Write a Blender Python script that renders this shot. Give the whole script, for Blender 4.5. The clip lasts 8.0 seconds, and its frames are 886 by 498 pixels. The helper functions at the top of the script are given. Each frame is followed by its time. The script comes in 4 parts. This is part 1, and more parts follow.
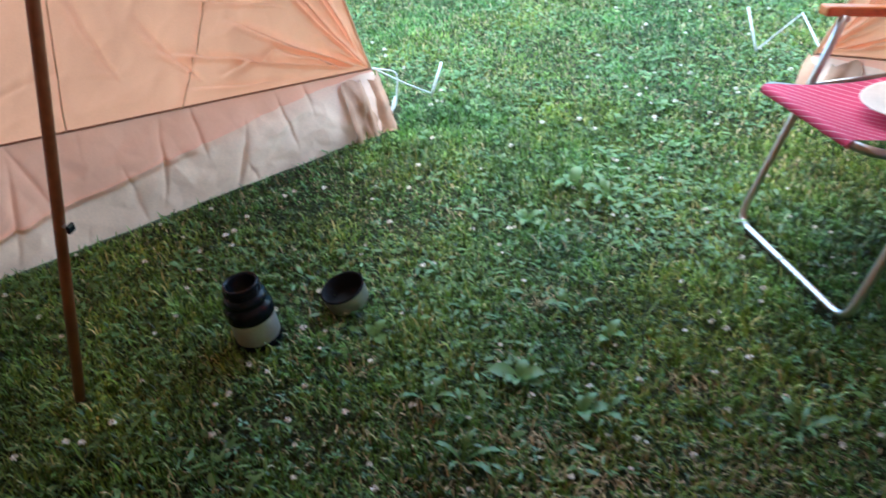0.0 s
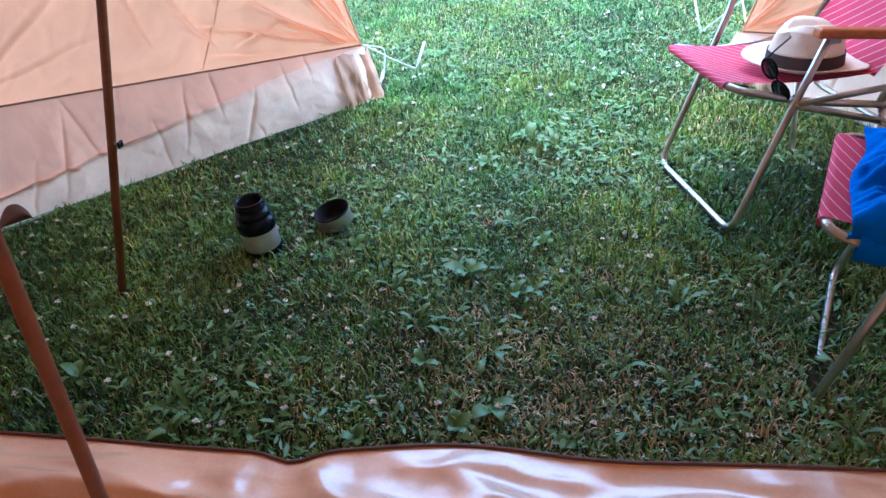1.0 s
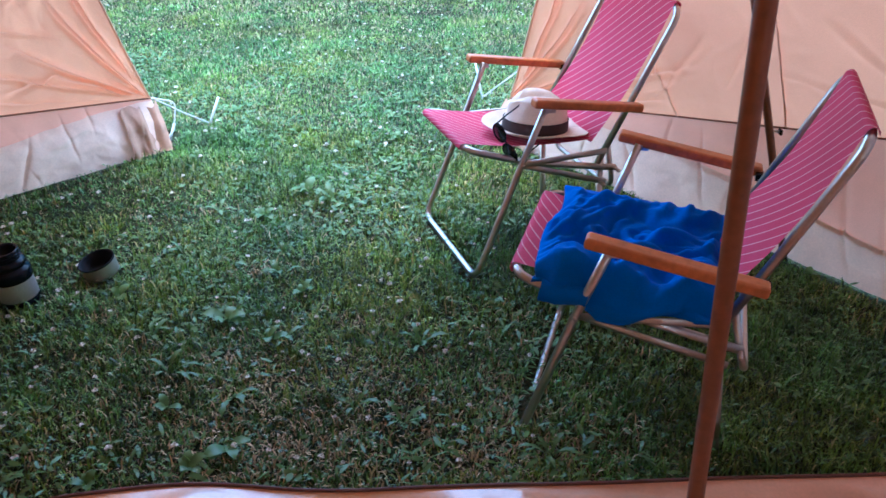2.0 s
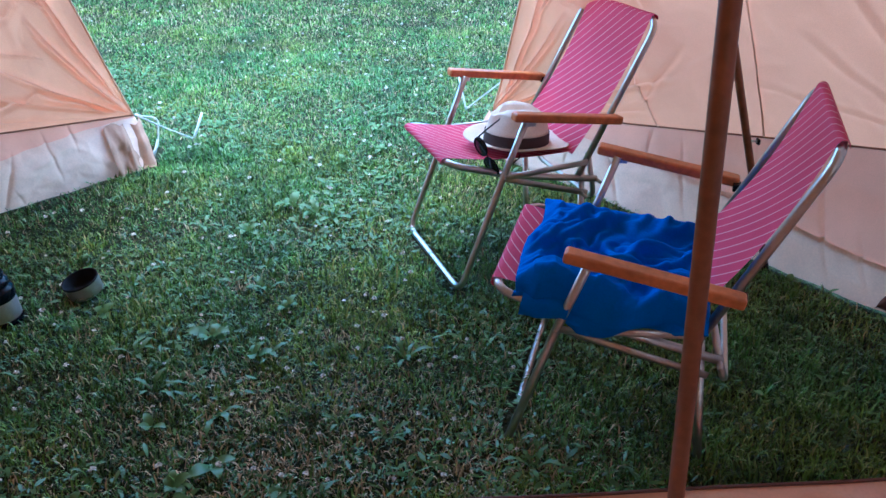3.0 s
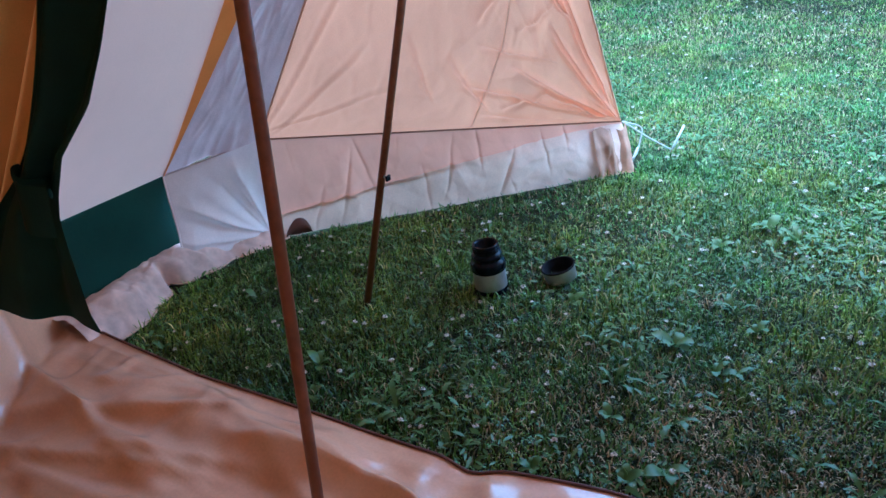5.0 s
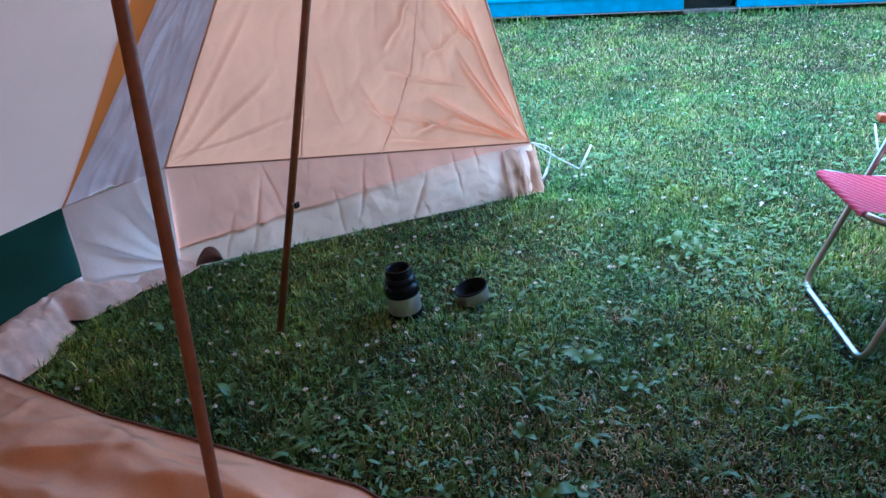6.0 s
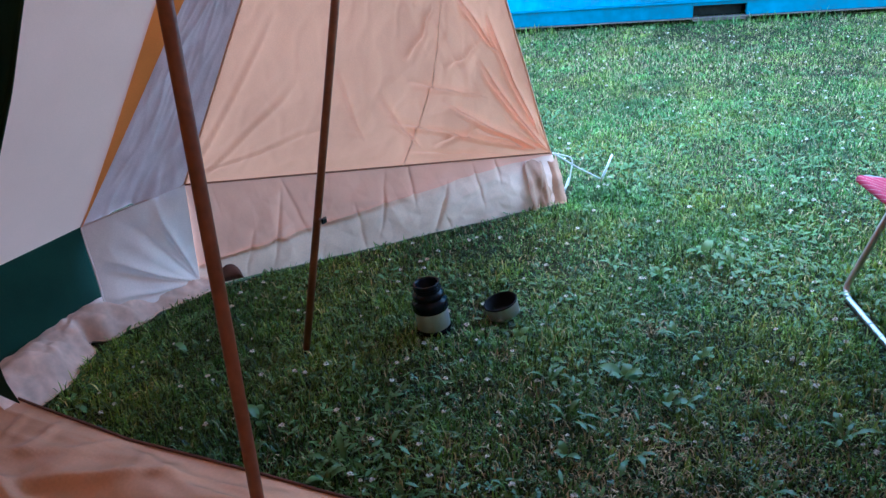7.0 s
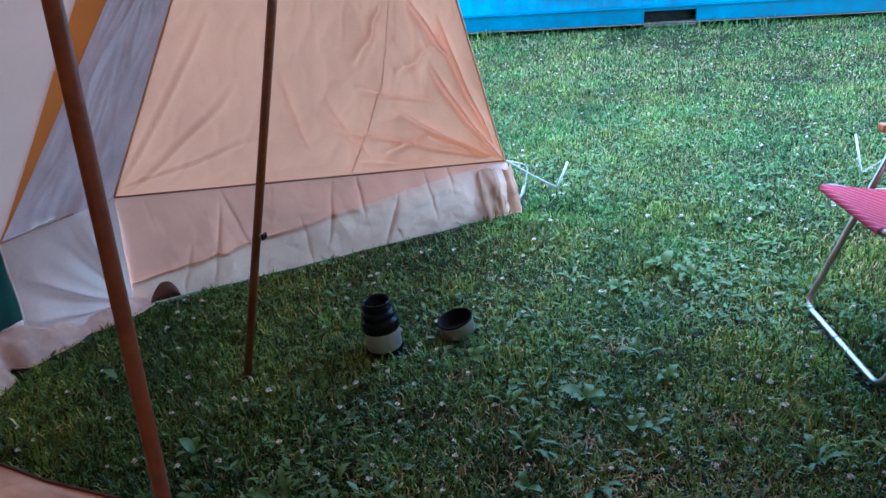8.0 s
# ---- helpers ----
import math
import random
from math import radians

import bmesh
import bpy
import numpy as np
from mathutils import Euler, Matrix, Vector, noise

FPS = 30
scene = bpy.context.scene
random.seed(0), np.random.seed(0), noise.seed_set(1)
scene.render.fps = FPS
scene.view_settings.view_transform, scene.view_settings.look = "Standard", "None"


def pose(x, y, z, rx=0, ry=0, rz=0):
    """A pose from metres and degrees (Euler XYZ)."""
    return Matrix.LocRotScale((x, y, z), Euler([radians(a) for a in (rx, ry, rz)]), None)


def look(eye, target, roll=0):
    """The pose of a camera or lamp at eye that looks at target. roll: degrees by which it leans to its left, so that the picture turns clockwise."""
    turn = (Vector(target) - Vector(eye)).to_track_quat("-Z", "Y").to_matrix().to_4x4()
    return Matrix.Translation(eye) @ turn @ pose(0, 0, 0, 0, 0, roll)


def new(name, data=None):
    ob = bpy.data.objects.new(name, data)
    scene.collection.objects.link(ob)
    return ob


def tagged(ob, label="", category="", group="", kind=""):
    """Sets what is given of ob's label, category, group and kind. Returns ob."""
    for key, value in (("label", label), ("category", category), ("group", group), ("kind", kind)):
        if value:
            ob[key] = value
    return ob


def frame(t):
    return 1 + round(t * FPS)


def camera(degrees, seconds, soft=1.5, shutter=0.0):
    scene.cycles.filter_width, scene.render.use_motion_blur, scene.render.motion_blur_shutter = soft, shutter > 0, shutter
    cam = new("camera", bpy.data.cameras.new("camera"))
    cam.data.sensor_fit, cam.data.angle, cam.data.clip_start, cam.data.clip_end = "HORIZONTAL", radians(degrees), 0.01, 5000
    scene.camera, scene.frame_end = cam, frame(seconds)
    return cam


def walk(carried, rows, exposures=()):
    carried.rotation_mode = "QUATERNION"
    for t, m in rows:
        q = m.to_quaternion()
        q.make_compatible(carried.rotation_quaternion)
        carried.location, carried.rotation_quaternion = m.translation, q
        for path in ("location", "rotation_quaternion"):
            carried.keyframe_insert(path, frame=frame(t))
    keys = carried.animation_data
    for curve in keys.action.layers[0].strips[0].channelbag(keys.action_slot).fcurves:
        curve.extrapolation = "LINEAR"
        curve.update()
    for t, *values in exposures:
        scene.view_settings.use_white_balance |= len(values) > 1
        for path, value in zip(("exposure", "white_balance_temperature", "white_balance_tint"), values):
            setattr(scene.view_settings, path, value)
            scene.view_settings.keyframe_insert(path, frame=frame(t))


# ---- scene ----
cam = camera(58.8, 8.0, shutter=0.15)
PATH = [
    (0, (0.437, 0.087, 1.247), (0.117, 1.718, 0.134), -5.1),
    (0.2, (0.563, -0.043, 1.275), (0.343, 1.584, 0.133), -3.8),
    (0.5, (0.625, -0.119, 1.283), (0.413, 1.524, 0.163), -5.8),
    (1, (0.641, -0.414, 1.296), (0.297, 1.224, 0.202), -5.3),
    (1.2, (0.606, -0.420, 1.300), (0.285, 1.222, 0.222), -4.9),
    (1.5, (0.808, -0.510, 1.336), (0.587, 1.195, 0.313), -1.9),
    (1.7, (0.886, -0.518, 1.344), (0.825, 1.208, 0.340), 0.05),
    (2, (0.927, -0.522, 1.348), (0.956, 1.215, 0.358), 1),
    (2.2, (0.939, -0.521, 1.349), (1.037, 1.224, 0.378), 1.7),
    (3.3, (0.948, -0.528, 1.374), (0.931, 1.219, 0.401), -1.5),
    (3.5, (0.907, -0.534, 1.368), (0.648, 1.195, 0.396), -4.3),
    (3.7, (0.870, -0.507, 1.300), (0.443, 1.202, 0.353), -5.1),
    (4, (0.781, -0.538, 1.314), (0.003, 1.041, 0.365), -6.3),
    (4.2, (0.779, -0.541, 1.313), (-0.048, 1.016, 0.370), -6.6),
    (5.3, (0.803, -0.574, 1.341), (-0.177, 0.935, 0.469), -4.9),
    (5.5, (0.804, -0.571, 1.341), (-0.160, 0.951, 0.472), -5),
    (6, (0.829, -0.548, 1.348), (0.039, 1.077, 0.492), -4.3),
    (6.5, (0.803, -0.537, 1.342), (0.036, 1.105, 0.496), -3.9),
    (7, (0.728, -0.530, 1.331), (-0.073, 1.106, 0.505), -5.3),
    (7.5, (0.690, -0.512, 1.310), (-0.057, 1.155, 0.495), -5.4),
    (7.7, (0.685, -0.463, 1.305), (-0.040, 1.212, 0.487), -4.98),
    (8, (0.677, -0.395, 1.299), (-0.017, 1.291, 0.475), -4.4),
]
walk(cam, [(t, look(eye, target, roll)) for t, eye, target, roll in PATH],
     [(0, 3.08, 6000, -1), (0.5, 3.36, 5500, -1), (1, 3.42, 5300, 2), (2.2, 3.13, 5120, 7), (3.5, 3.04, 4700, -2), (5.5, 3.0, 4720, 0), (8, 2.74, 4880, 0)])

# ---- world, sun, exposure ----
world = bpy.data.worlds.new("world")
scene.world = world
world.use_nodes = True
wn = world.node_tree.nodes
sky = wn.new("ShaderNodeTexSky")
sky.sky_type, sky.sun_disc = "NISHITA", False
sky.sun_elevation, sky.sun_rotation = radians(78), radians(-20)
sky.air_density, sky.dust_density = 1.4, 1.0
wn["Background"].inputs["Strength"].default_value = 0.15
world.node_tree.links.new(sky.outputs[0], wn["Background"].inputs[0])
sun = new("sun", bpy.data.lights.new("sun", "SUN"))
sun.data.energy, sun.data.angle, sun.data.color = 0.26, radians(40), (1.0, 0.97, 0.92)
sun.matrix_world = look((-0.5, 1.4, 6.4), (0, 0, 0))


# ---- materials ----
def material(name, colour, rough=0.6, metal=0.0, specular=0.5, scale=30.0, vary=0.15, stain=3.0, stain_vary=0.12,
             bump=0.0, bump_scale=200.0, through_light=0.0, island=0.0, other=None):
    """A Principled material with grain and stains in object space; through_light mixes in a translucent share."""
    m = bpy.data.materials.new(name)
    m.use_nodes = True
    n, l = m.node_tree.nodes, m.node_tree.links
    b = n["Principled BSDF"]
    b.inputs["Roughness"].default_value, b.inputs["Metallic"].default_value = rough, metal
    b.inputs["Specular IOR Level"].default_value = specular
    co = n.new("ShaderNodeTexCoord")
    value = None
    for sc, amount, detail in ((scale, vary, 6.0), (stain, stain_vary, 4.0)):
        tex = n.new("ShaderNodeTexNoise")
        tex.inputs["Scale"].default_value, tex.inputs["Detail"].default_value = sc, detail
        l.new(co.outputs["Object"], tex.inputs["Vector"])
        mp = n.new("ShaderNodeMapRange")
        mp.inputs["From Min"].default_value, mp.inputs["From Max"].default_value = 0.3, 0.7
        mp.inputs["To Min"].default_value, mp.inputs["To Max"].default_value = 1 - amount, 1 + amount
        l.new(tex.outputs[0], mp.inputs["Value"])
        if value is None:
            value = mp.outputs[0]
        else:
            mul = n.new("ShaderNodeMath")
            mul.operation = "MULTIPLY"
            l.new(value, mul.inputs[0]), l.new(mp.outputs[0], mul.inputs[1])
            value = mul.outputs[0]
    if island:
        geo = n.new("ShaderNodeNewGeometry")
        mp = n.new("ShaderNodeMapRange")
        mp.inputs["To Min"].default_value, mp.inputs["To Max"].default_value = 1 - island, 1 + island
        l.new(geo.outputs["Random Per Island"], mp.inputs["Value"])
        mul = n.new("ShaderNodeMath")
        mul.operation = "MULTIPLY"
        l.new(value, mul.inputs[0]), l.new(mp.outputs[0], mul.inputs[1])
        value = mul.outputs[0]
    base = n.new("ShaderNodeRGB")
    base.outputs[0].default_value = (*colour, 1)
    hue = base.outputs[0]
    if other:
        geo = n.new("ShaderNodeNewGeometry")
        ramp = n.new("ShaderNodeValToRGB")
        ramp.color_ramp.elements[0].color = (*colour, 1)
        for i, (at, c) in enumerate(other):
            e = ramp.color_ramp.elements[1] if i == 0 else ramp.color_ramp.elements.new(at)
            e.position, e.color = at, (*c, 1)
        l.new(geo.outputs["Random Per Island"], ramp.inputs[0])
        hue = ramp.outputs[0]
    scaled = n.new("ShaderNodeVectorMath")
    scaled.operation = "SCALE"
    l.new(hue, scaled.inputs[0]), l.new(value, scaled.inputs["Scale"])
    l.new(scaled.outputs[0], b.inputs["Base Color"])
    normal = None
    if bump:
        tex = n.new("ShaderNodeTexNoise")
        tex.inputs["Scale"].default_value, tex.inputs["Detail"].default_value = bump_scale, 3.0
        l.new(co.outputs["Object"], tex.inputs["Vector"])
        bp = n.new("ShaderNodeBump")
        bp.inputs["Strength"].default_value, bp.inputs["Distance"].default_value = bump, 0.004
        l.new(tex.outputs[0], bp.inputs["Height"])
        l.new(bp.outputs[0], b.inputs["Normal"])
    if through_light:
        tr = n.new("ShaderNodeBsdfTranslucent")
        l.new(scaled.outputs[0], tr.inputs["Color"])
        mix = n.new("ShaderNodeMixShader")
        mix.inputs[0].default_value = through_light
        l.new(b.outputs[0], mix.inputs[1]), l.new(tr.outputs[0], mix.inputs[2])
        l.new(mix.outputs[0], n["Material Output"].inputs["Surface"])
    return m


CANVAS = material("canvas_orange", (0.83, 0.39, 0.225), 0.60, scale=400, vary=0.06, stain=2.5, stain_vary=0.08, bump=0.15, bump_scale=60, through_light=0.20, specular=0.4)
SKIRT = material("canvas_peach", (0.88, 0.47, 0.33), 0.85, scale=400, vary=0.06, stain=4, stain_vary=0.08, bump=0.2, bump_scale=40, through_light=0.12, specular=0.2)
FLAP = material("flap_cream", (0.88, 0.62, 0.47), 0.7, scale=150, vary=0.06, stain=5, stain_vary=0.12, bump=0.2, bump_scale=30, through_light=0.10, specular=0.3)
PINK = material("canvas_pale_pink", (0.84, 0.57, 0.47), 0.85, scale=400, vary=0.05, stain=2, stain_vary=0.06, bump=0.1, bump_scale=60, through_light=0.07, specular=0.2)
# Tan of the flap's outer corner, with the shade of its folds mixed in.
FLAP_TAN_SHADE = material("flap_tan_shade", (0.50, 0.29, 0.19), 0.75, scale=150, vary=0.08, stain=9, stain_vary=0.15, bump=0.2, bump_scale=40, through_light=0.04, specular=0.25)
GAUZE = material("gauze_lilac", (0.70, 0.565, 0.57), 0.8, scale=300, vary=0.10, stain=8, stain_vary=0.10, bump=0.2, bump_scale=90, through_light=0.06, specular=0.2)
WHITE_FLAP = material("flap_white", (0.84, 0.735, 0.71), 0.7, scale=200, vary=0.05, stain=6, stain_vary=0.08, bump=0.15, bump_scale=40, through_light=0.06, specular=0.3)
MUD = material("flap_pinkish", (0.78, 0.55, 0.46), 0.6, scale=40, vary=0.10, stain=9, stain_vary=0.22, bump=0.2, bump_scale=40, through_light=0.04, specular=0.35)
SHEET = material("groundsheet_orange", (0.76, 0.39, 0.225), 0.40, scale=120, vary=0.05, stain=5, stain_vary=0.10, bump=0.12, bump_scale=25, specular=0.8)
sheet_gloss = SHEET.node_tree.nodes["Principled BSDF"]
sheet_gloss.inputs["Coat Weight"].default_value, sheet_gloss.inputs["Coat Roughness"].default_value = 1.0, 0.20
PIPING = material("piping_brown", (0.12, 0.045, 0.03), 0.7, scale=300, vary=0.2)
# Glow of backlit canvas beside the side seam, put into the colour.
SEAM_GLOW = material("seam_glow_orange", (0.86, 0.33, 0.08), 0.85, scale=300, vary=0.06, stain=3, stain_vary=0.1, through_light=0.25, specular=0.2)
SEAM = material("seam_tape", (0.90, 0.52, 0.34), 0.8, scale=300, vary=0.1)
SEAM_CORD = material("seam_cord_brown", (0.24, 0.09, 0.045), 0.7, scale=300, vary=0.2)
GREEN = material("cotton_green", (0.012, 0.045, 0.033), 0.9, scale=300, vary=0.12, stain=6, stain_vary=0.15, bump=0.2, bump_scale=60, specular=0.2)
INNER = material("canvas_amber", (0.80, 0.40, 0.10), 0.85, scale=300, vary=0.06, stain=3, stain_vary=0.1, bump=0.15, bump_scale=60, through_light=0.03, specular=0.2)
POLE = material("pole_brown", (0.22, 0.075, 0.03), 0.45, scale=60, vary=0.15, stain=9, stain_vary=0.2, bump=0.1, bump_scale=120)
STEEL = material("tube_steel", (0.54, 0.53, 0.52), 0.33, metal=1.0, scale=150, vary=0.06, stain=12, stain_vary=0.08)
WOOD = material("arm_wood", (0.52, 0.16, 0.045), 0.4, scale=60, vary=0.15, stain=14, stain_vary=0.2, bump=0.1, bump_scale=80)
BLUE_CLOTH = material("jersey_blue", (0.004, 0.125, 0.55), 0.9, scale=300, vary=0.10, stain=15, stain_vary=0.1, bump=0.2, bump_scale=150, specular=0.2)
STRAW = material("hat_cream", (0.84, 0.71, 0.59), 0.8, scale=250, vary=0.08, stain=20, stain_vary=0.06, bump=0.3, bump_scale=500, specular=0.2)
BAND = material("hat_band_brown", (0.03, 0.010, 0.010), 0.7, scale=200, vary=0.2)
BLACK = material("plastic_black", (0.006, 0.008, 0.012), 0.22, specular=0.16, scale=100, vary=0.2)
LINING = material("lining_black", (0.006, 0.006, 0.008), 0.65, specular=0.15, scale=100, vary=0.2)
LENS = material("lens_dark", (0.01, 0.012, 0.02), 0.06, scale=50, vary=0.1)
BRUSHED = material("flask_steel", (0.64, 0.63, 0.62), 0.30, metal=0.75, scale=200, vary=0.08, stain=10, stain_vary=0.1)
ROPE = material("cord_white", (0.75, 0.75, 0.72), 0.7, scale=200, vary=0.1)
PAINT = material("container_blue", (0.012, 0.145, 0.235), 0.5, scale=12, vary=0.18, stain=2.2, stain_vary=0.22, bump=0.15, bump_scale=15)
PAINT_WORN = material("container_blue_chalked", (0.035, 0.22, 0.34), 0.6, scale=5, vary=0.35, stain=1.5, stain_vary=0.30, bump=0.15, bump_scale=15)
RUST = material("rust_grey", (0.16, 0.12, 0.10), 0.8, scale=20, vary=0.3)
# Near-black steel; the shade in pockets and under the container is in the colour.
DARK = material("shadowed_steel", (0.03, 0.035, 0.035), 0.8, scale=20, vary=0.3)
BLADE = material("grass_blade", (0.046, 0.125, 0.020), 0.40, scale=7, vary=0.35, stain=1.8, stain_vary=0.40, island=0.80, through_light=0.18, specular=0.4,
                 other=[(0.45, (0.105, 0.20, 0.028)), (0.74, (0.14, 0.25, 0.045)), (0.93, (0.17, 0.22, 0.07)), (1.0, (0.30, 0.27, 0.14))])


def patchy(m, scale, cool, warm):
    """Lets a plant's colour drift between a cool and a warm tone over the lawn."""
    n, l = m.node_tree.nodes, m.node_tree.links
    b = n["Principled BSDF"]
    old = b.inputs["Base Color"].links[0].from_socket
    co, tex, mp = n.new("ShaderNodeTexCoord"), n.new("ShaderNodeTexNoise"), n.new("ShaderNodeMapRange")
    tex.inputs["Scale"].default_value, tex.inputs["Detail"].default_value = scale, 5.0
    mp.inputs["From Min"].default_value, mp.inputs["From Max"].default_value = 0.40, 0.62
    tone, mul = n.new("ShaderNodeMix"), n.new("ShaderNodeVectorMath")
    tone.data_type, mul.operation = "RGBA", "MULTIPLY"
    tone.inputs["A"].default_value, tone.inputs["B"].default_value = (*cool, 1), (*warm, 1)
    l.new(co.outputs["Object"], tex.inputs["Vector"]), l.new(tex.outputs[0], mp.inputs["Value"]), l.new(mp.outputs[0], tone.inputs["Factor"])
    l.new(old, mul.inputs[0]), l.new(tone.outputs["Result"], mul.inputs[1])
    for node in list(n):
        if node.bl_idname == "ShaderNodeBsdfPrincipled":
            l.new(mul.outputs[0], node.inputs["Base Color"])
        if node.bl_idname == "ShaderNodeBsdfTranslucent":
            l.new(mul.outputs[0], node.inputs["Color"])
    return m


patchy(BLADE, 2.0, (0.76, 0.94, 0.98), (1.30, 1.06, 0.80))
STRAW_BLADE = material("straw_blade", (0.46, 0.36, 0.20), 0.7, scale=3, vary=0.2, stain=1.2, stain_vary=0.2, island=0.5, specular=0.2)
LEAF = material("weed_leaf", (0.115, 0.215, 0.062), 0.42, scale=40, vary=0.15, stain=4, stain_vary=0.2, island=0.25, through_light=0.2, specular=0.4)
CLOVER = material("clover_leaf", (0.085, 0.19, 0.05), 0.42, scale=30, vary=0.15, stain=2, stain_vary=0.25, island=0.35, through_light=0.2)
BLOSSOM = material("clover_blossom", (0.72, 0.66, 0.55), 0.8, scale=200, vary=0.2, island=0.25, through_light=0.2)


def striped(name):
    """Woven red fabric with thin pale lines across it, by the fabric's own length."""
    m = material(name, (0.66, 0.055, 0.13), 0.7, scale=500, vary=0.10, stain=6, stain_vary=0.08, bump=0.2, bump_scale=400, through_light=0.15, specular=0.3)
    n, l = m.node_tree.nodes, m.node_tree.links
    uv = n.new("ShaderNodeUVMap")
    sep = n.new("ShaderNodeSeparateXYZ")
    l.new(uv.outputs[0], sep.inputs[0])
    saw = n.new("ShaderNodeMath")
    saw.operation = "FRACT"
    k = n.new("ShaderNodeMath")
    k.operation, k.inputs[1].default_value = "MULTIPLY", 1 / 0.0265
    l.new(sep.outputs[0], k.inputs[0]), l.new(k.outputs[0], saw.inputs[0])
    lt = n.new("ShaderNodeMath")
    lt.operation, lt.inputs[1].default_value = "LESS_THAN", 0.10
    l.new(saw.outputs[0], lt.inputs[0])
    mix = n.new("ShaderNodeMix")
    mix.data_type = "RGBA"
    mix.inputs["B"].default_value = (0.82, 0.45, 0.46, 1)
    b = n["Principled BSDF"]
    old = b.inputs["Base Color"].links[0].from_socket
    l.new(lt.outputs[0], mix.inputs["Factor"]), l.new(old, mix.inputs["A"])
    for node in list(n):
        if node.bl_idname in ("ShaderNodeBsdfPrincipled", "ShaderNodeBsdfTranslucent"):
            for s in node.inputs:
                if s.name in ("Base Color", "Color"):
                    l.new(mix.outputs["Result"], s)
    return m


FABRIC = striped("fabric_red_striped")


def lawn_material():
    m = bpy.data.materials.new("lawn_soil")
    m.use_nodes = True
    n, l = m.node_tree.nodes, m.node_tree.links
    b = n["Principled BSDF"]
    b.inputs["Roughness"].default_value = 0.95
    b.inputs["Specular IOR Level"].default_value = 0.1
    co = n.new("ShaderNodeTexCoord")
    ramps = []
    for sc, stops in ((55.0, ((0.30, (0.010, 0.012, 0.007)), (0.52, (0.030, 0.036, 0.017)), (0.70, (0.07, 0.058, 0.034)))),
                      (1.6, ((0.38, (0.7, 0.9, 0.7)), (0.60, (1.1, 1.0, 0.9)), (0.72, (1.6, 1.15, 0.95))))):
        tex = n.new("ShaderNodeTexNoise")
        tex.inputs["Scale"].default_value, tex.inputs["Detail"].default_value = sc, 8.0
        l.new(co.outputs["Object"], tex.inputs["Vector"])
        r = n.new("ShaderNodeValToRGB")
        for i, (at, c) in enumerate(stops):
            e = r.color_ramp.elements[i] if i < 2 else r.color_ramp.elements.new(at)
            e.position, e.color = at, (*c, 1)
        l.new(tex.outputs[0], r.inputs[0])
        ramps.append(r.outputs[0])
    mul = n.new("ShaderNodeVectorMath")
    mul.operation = "MULTIPLY"
    l.new(ramps[0], mul.inputs[0]), l.new(ramps[1], mul.inputs[1])
    l.new(mul.outputs[0], b.inputs["Base Color"])
    tex = n.new("ShaderNodeTexNoise")
    tex.inputs["Scale"].default_value, tex.inputs["Detail"].default_value = 90.0, 6.0
    l.new(co.outputs["Object"], tex.inputs["Vector"])
    bp = n.new("ShaderNodeBump")
    bp.inputs["Strength"].default_value, bp.inputs["Distance"].default_value = 0.8, 0.02
    l.new(tex.outputs[0], bp.inputs["Height"]), l.new(bp.outputs[0], b.inputs["Normal"])
    return m


SOIL = lawn_material()


# ---- building helpers ----
def mesh_of(name, verts, faces, mat, smooth=True, uvs=None):
    me = bpy.data.meshes.new(name)
    me.from_pydata([tuple(v) for v in verts], [], faces)
    if uvs is not None:
        layer = me.uv_layers.new()
        for loop in me.loops:
            layer.data[loop.index].uv = uvs[loop.vertex_index]
    me.materials.append(mat)
    if smooth:
        me.polygons.foreach_set("use_smooth", [True] * len(me.polygons))
    me.update()
    return me


def put(name, me, parent=None, label=""):
    ob = new(name, me)
    ob.parent = parent
    return tagged(ob, label=label)


def thing(name, label, category, group="", kind="", at=None):
    ob = new(name)
    if at is not None:
        ob.matrix_world = at
    return tagged(ob, label, category, group, kind)


def part(name, bm, mat, parent, label="", smooth=False):
    me = bpy.data.meshes.new(name)
    bm.to_mesh(me)
    bm.free()
    me.materials.append(mat)
    if smooth:
        me.polygons.foreach_set("use_smooth", [True] * len(me.polygons))
    return put(name, me, parent, label)


def sheet(name, fn, nu, nv, mat, parent=None, label="", uv=None):
    """A cloth surface over u, v in 0..1."""
    verts, uvs = [], []
    for j in range(nv + 1):
        for i in range(nu + 1):
            u, v = i / nu, j / nv
            verts.append(fn(u, v))
            uvs.append(uv(u, v) if uv else (u, v))
    faces = [(j * (nu + 1) + i, j * (nu + 1) + i + 1, (j + 1) * (nu + 1) + i + 1, (j + 1) * (nu + 1) + i) for j in range(nv) for i in range(nu)]
    return put(name, mesh_of(name, verts, faces, mat, True, uvs if uv else None), parent, label)


def rounded(points, radius, steps=5):
    """A polyline with its inner corners rounded."""
    pts = [Vector(p) for p in points]
    out = [pts[0]]
    for a, b, c in zip(pts, pts[1:], pts[2:]):
        r = min(radius, (a - b).length * 0.45, (c - b).length * 0.45)
        p, q = b + (a - b).normalized() * r, b + (c - b).normalized() * r
        for k in range(steps + 1):
            t = k / steps
            out.append(p.lerp(b, t).lerp(b.lerp(q, t), t))
    return out + [pts[-1]]


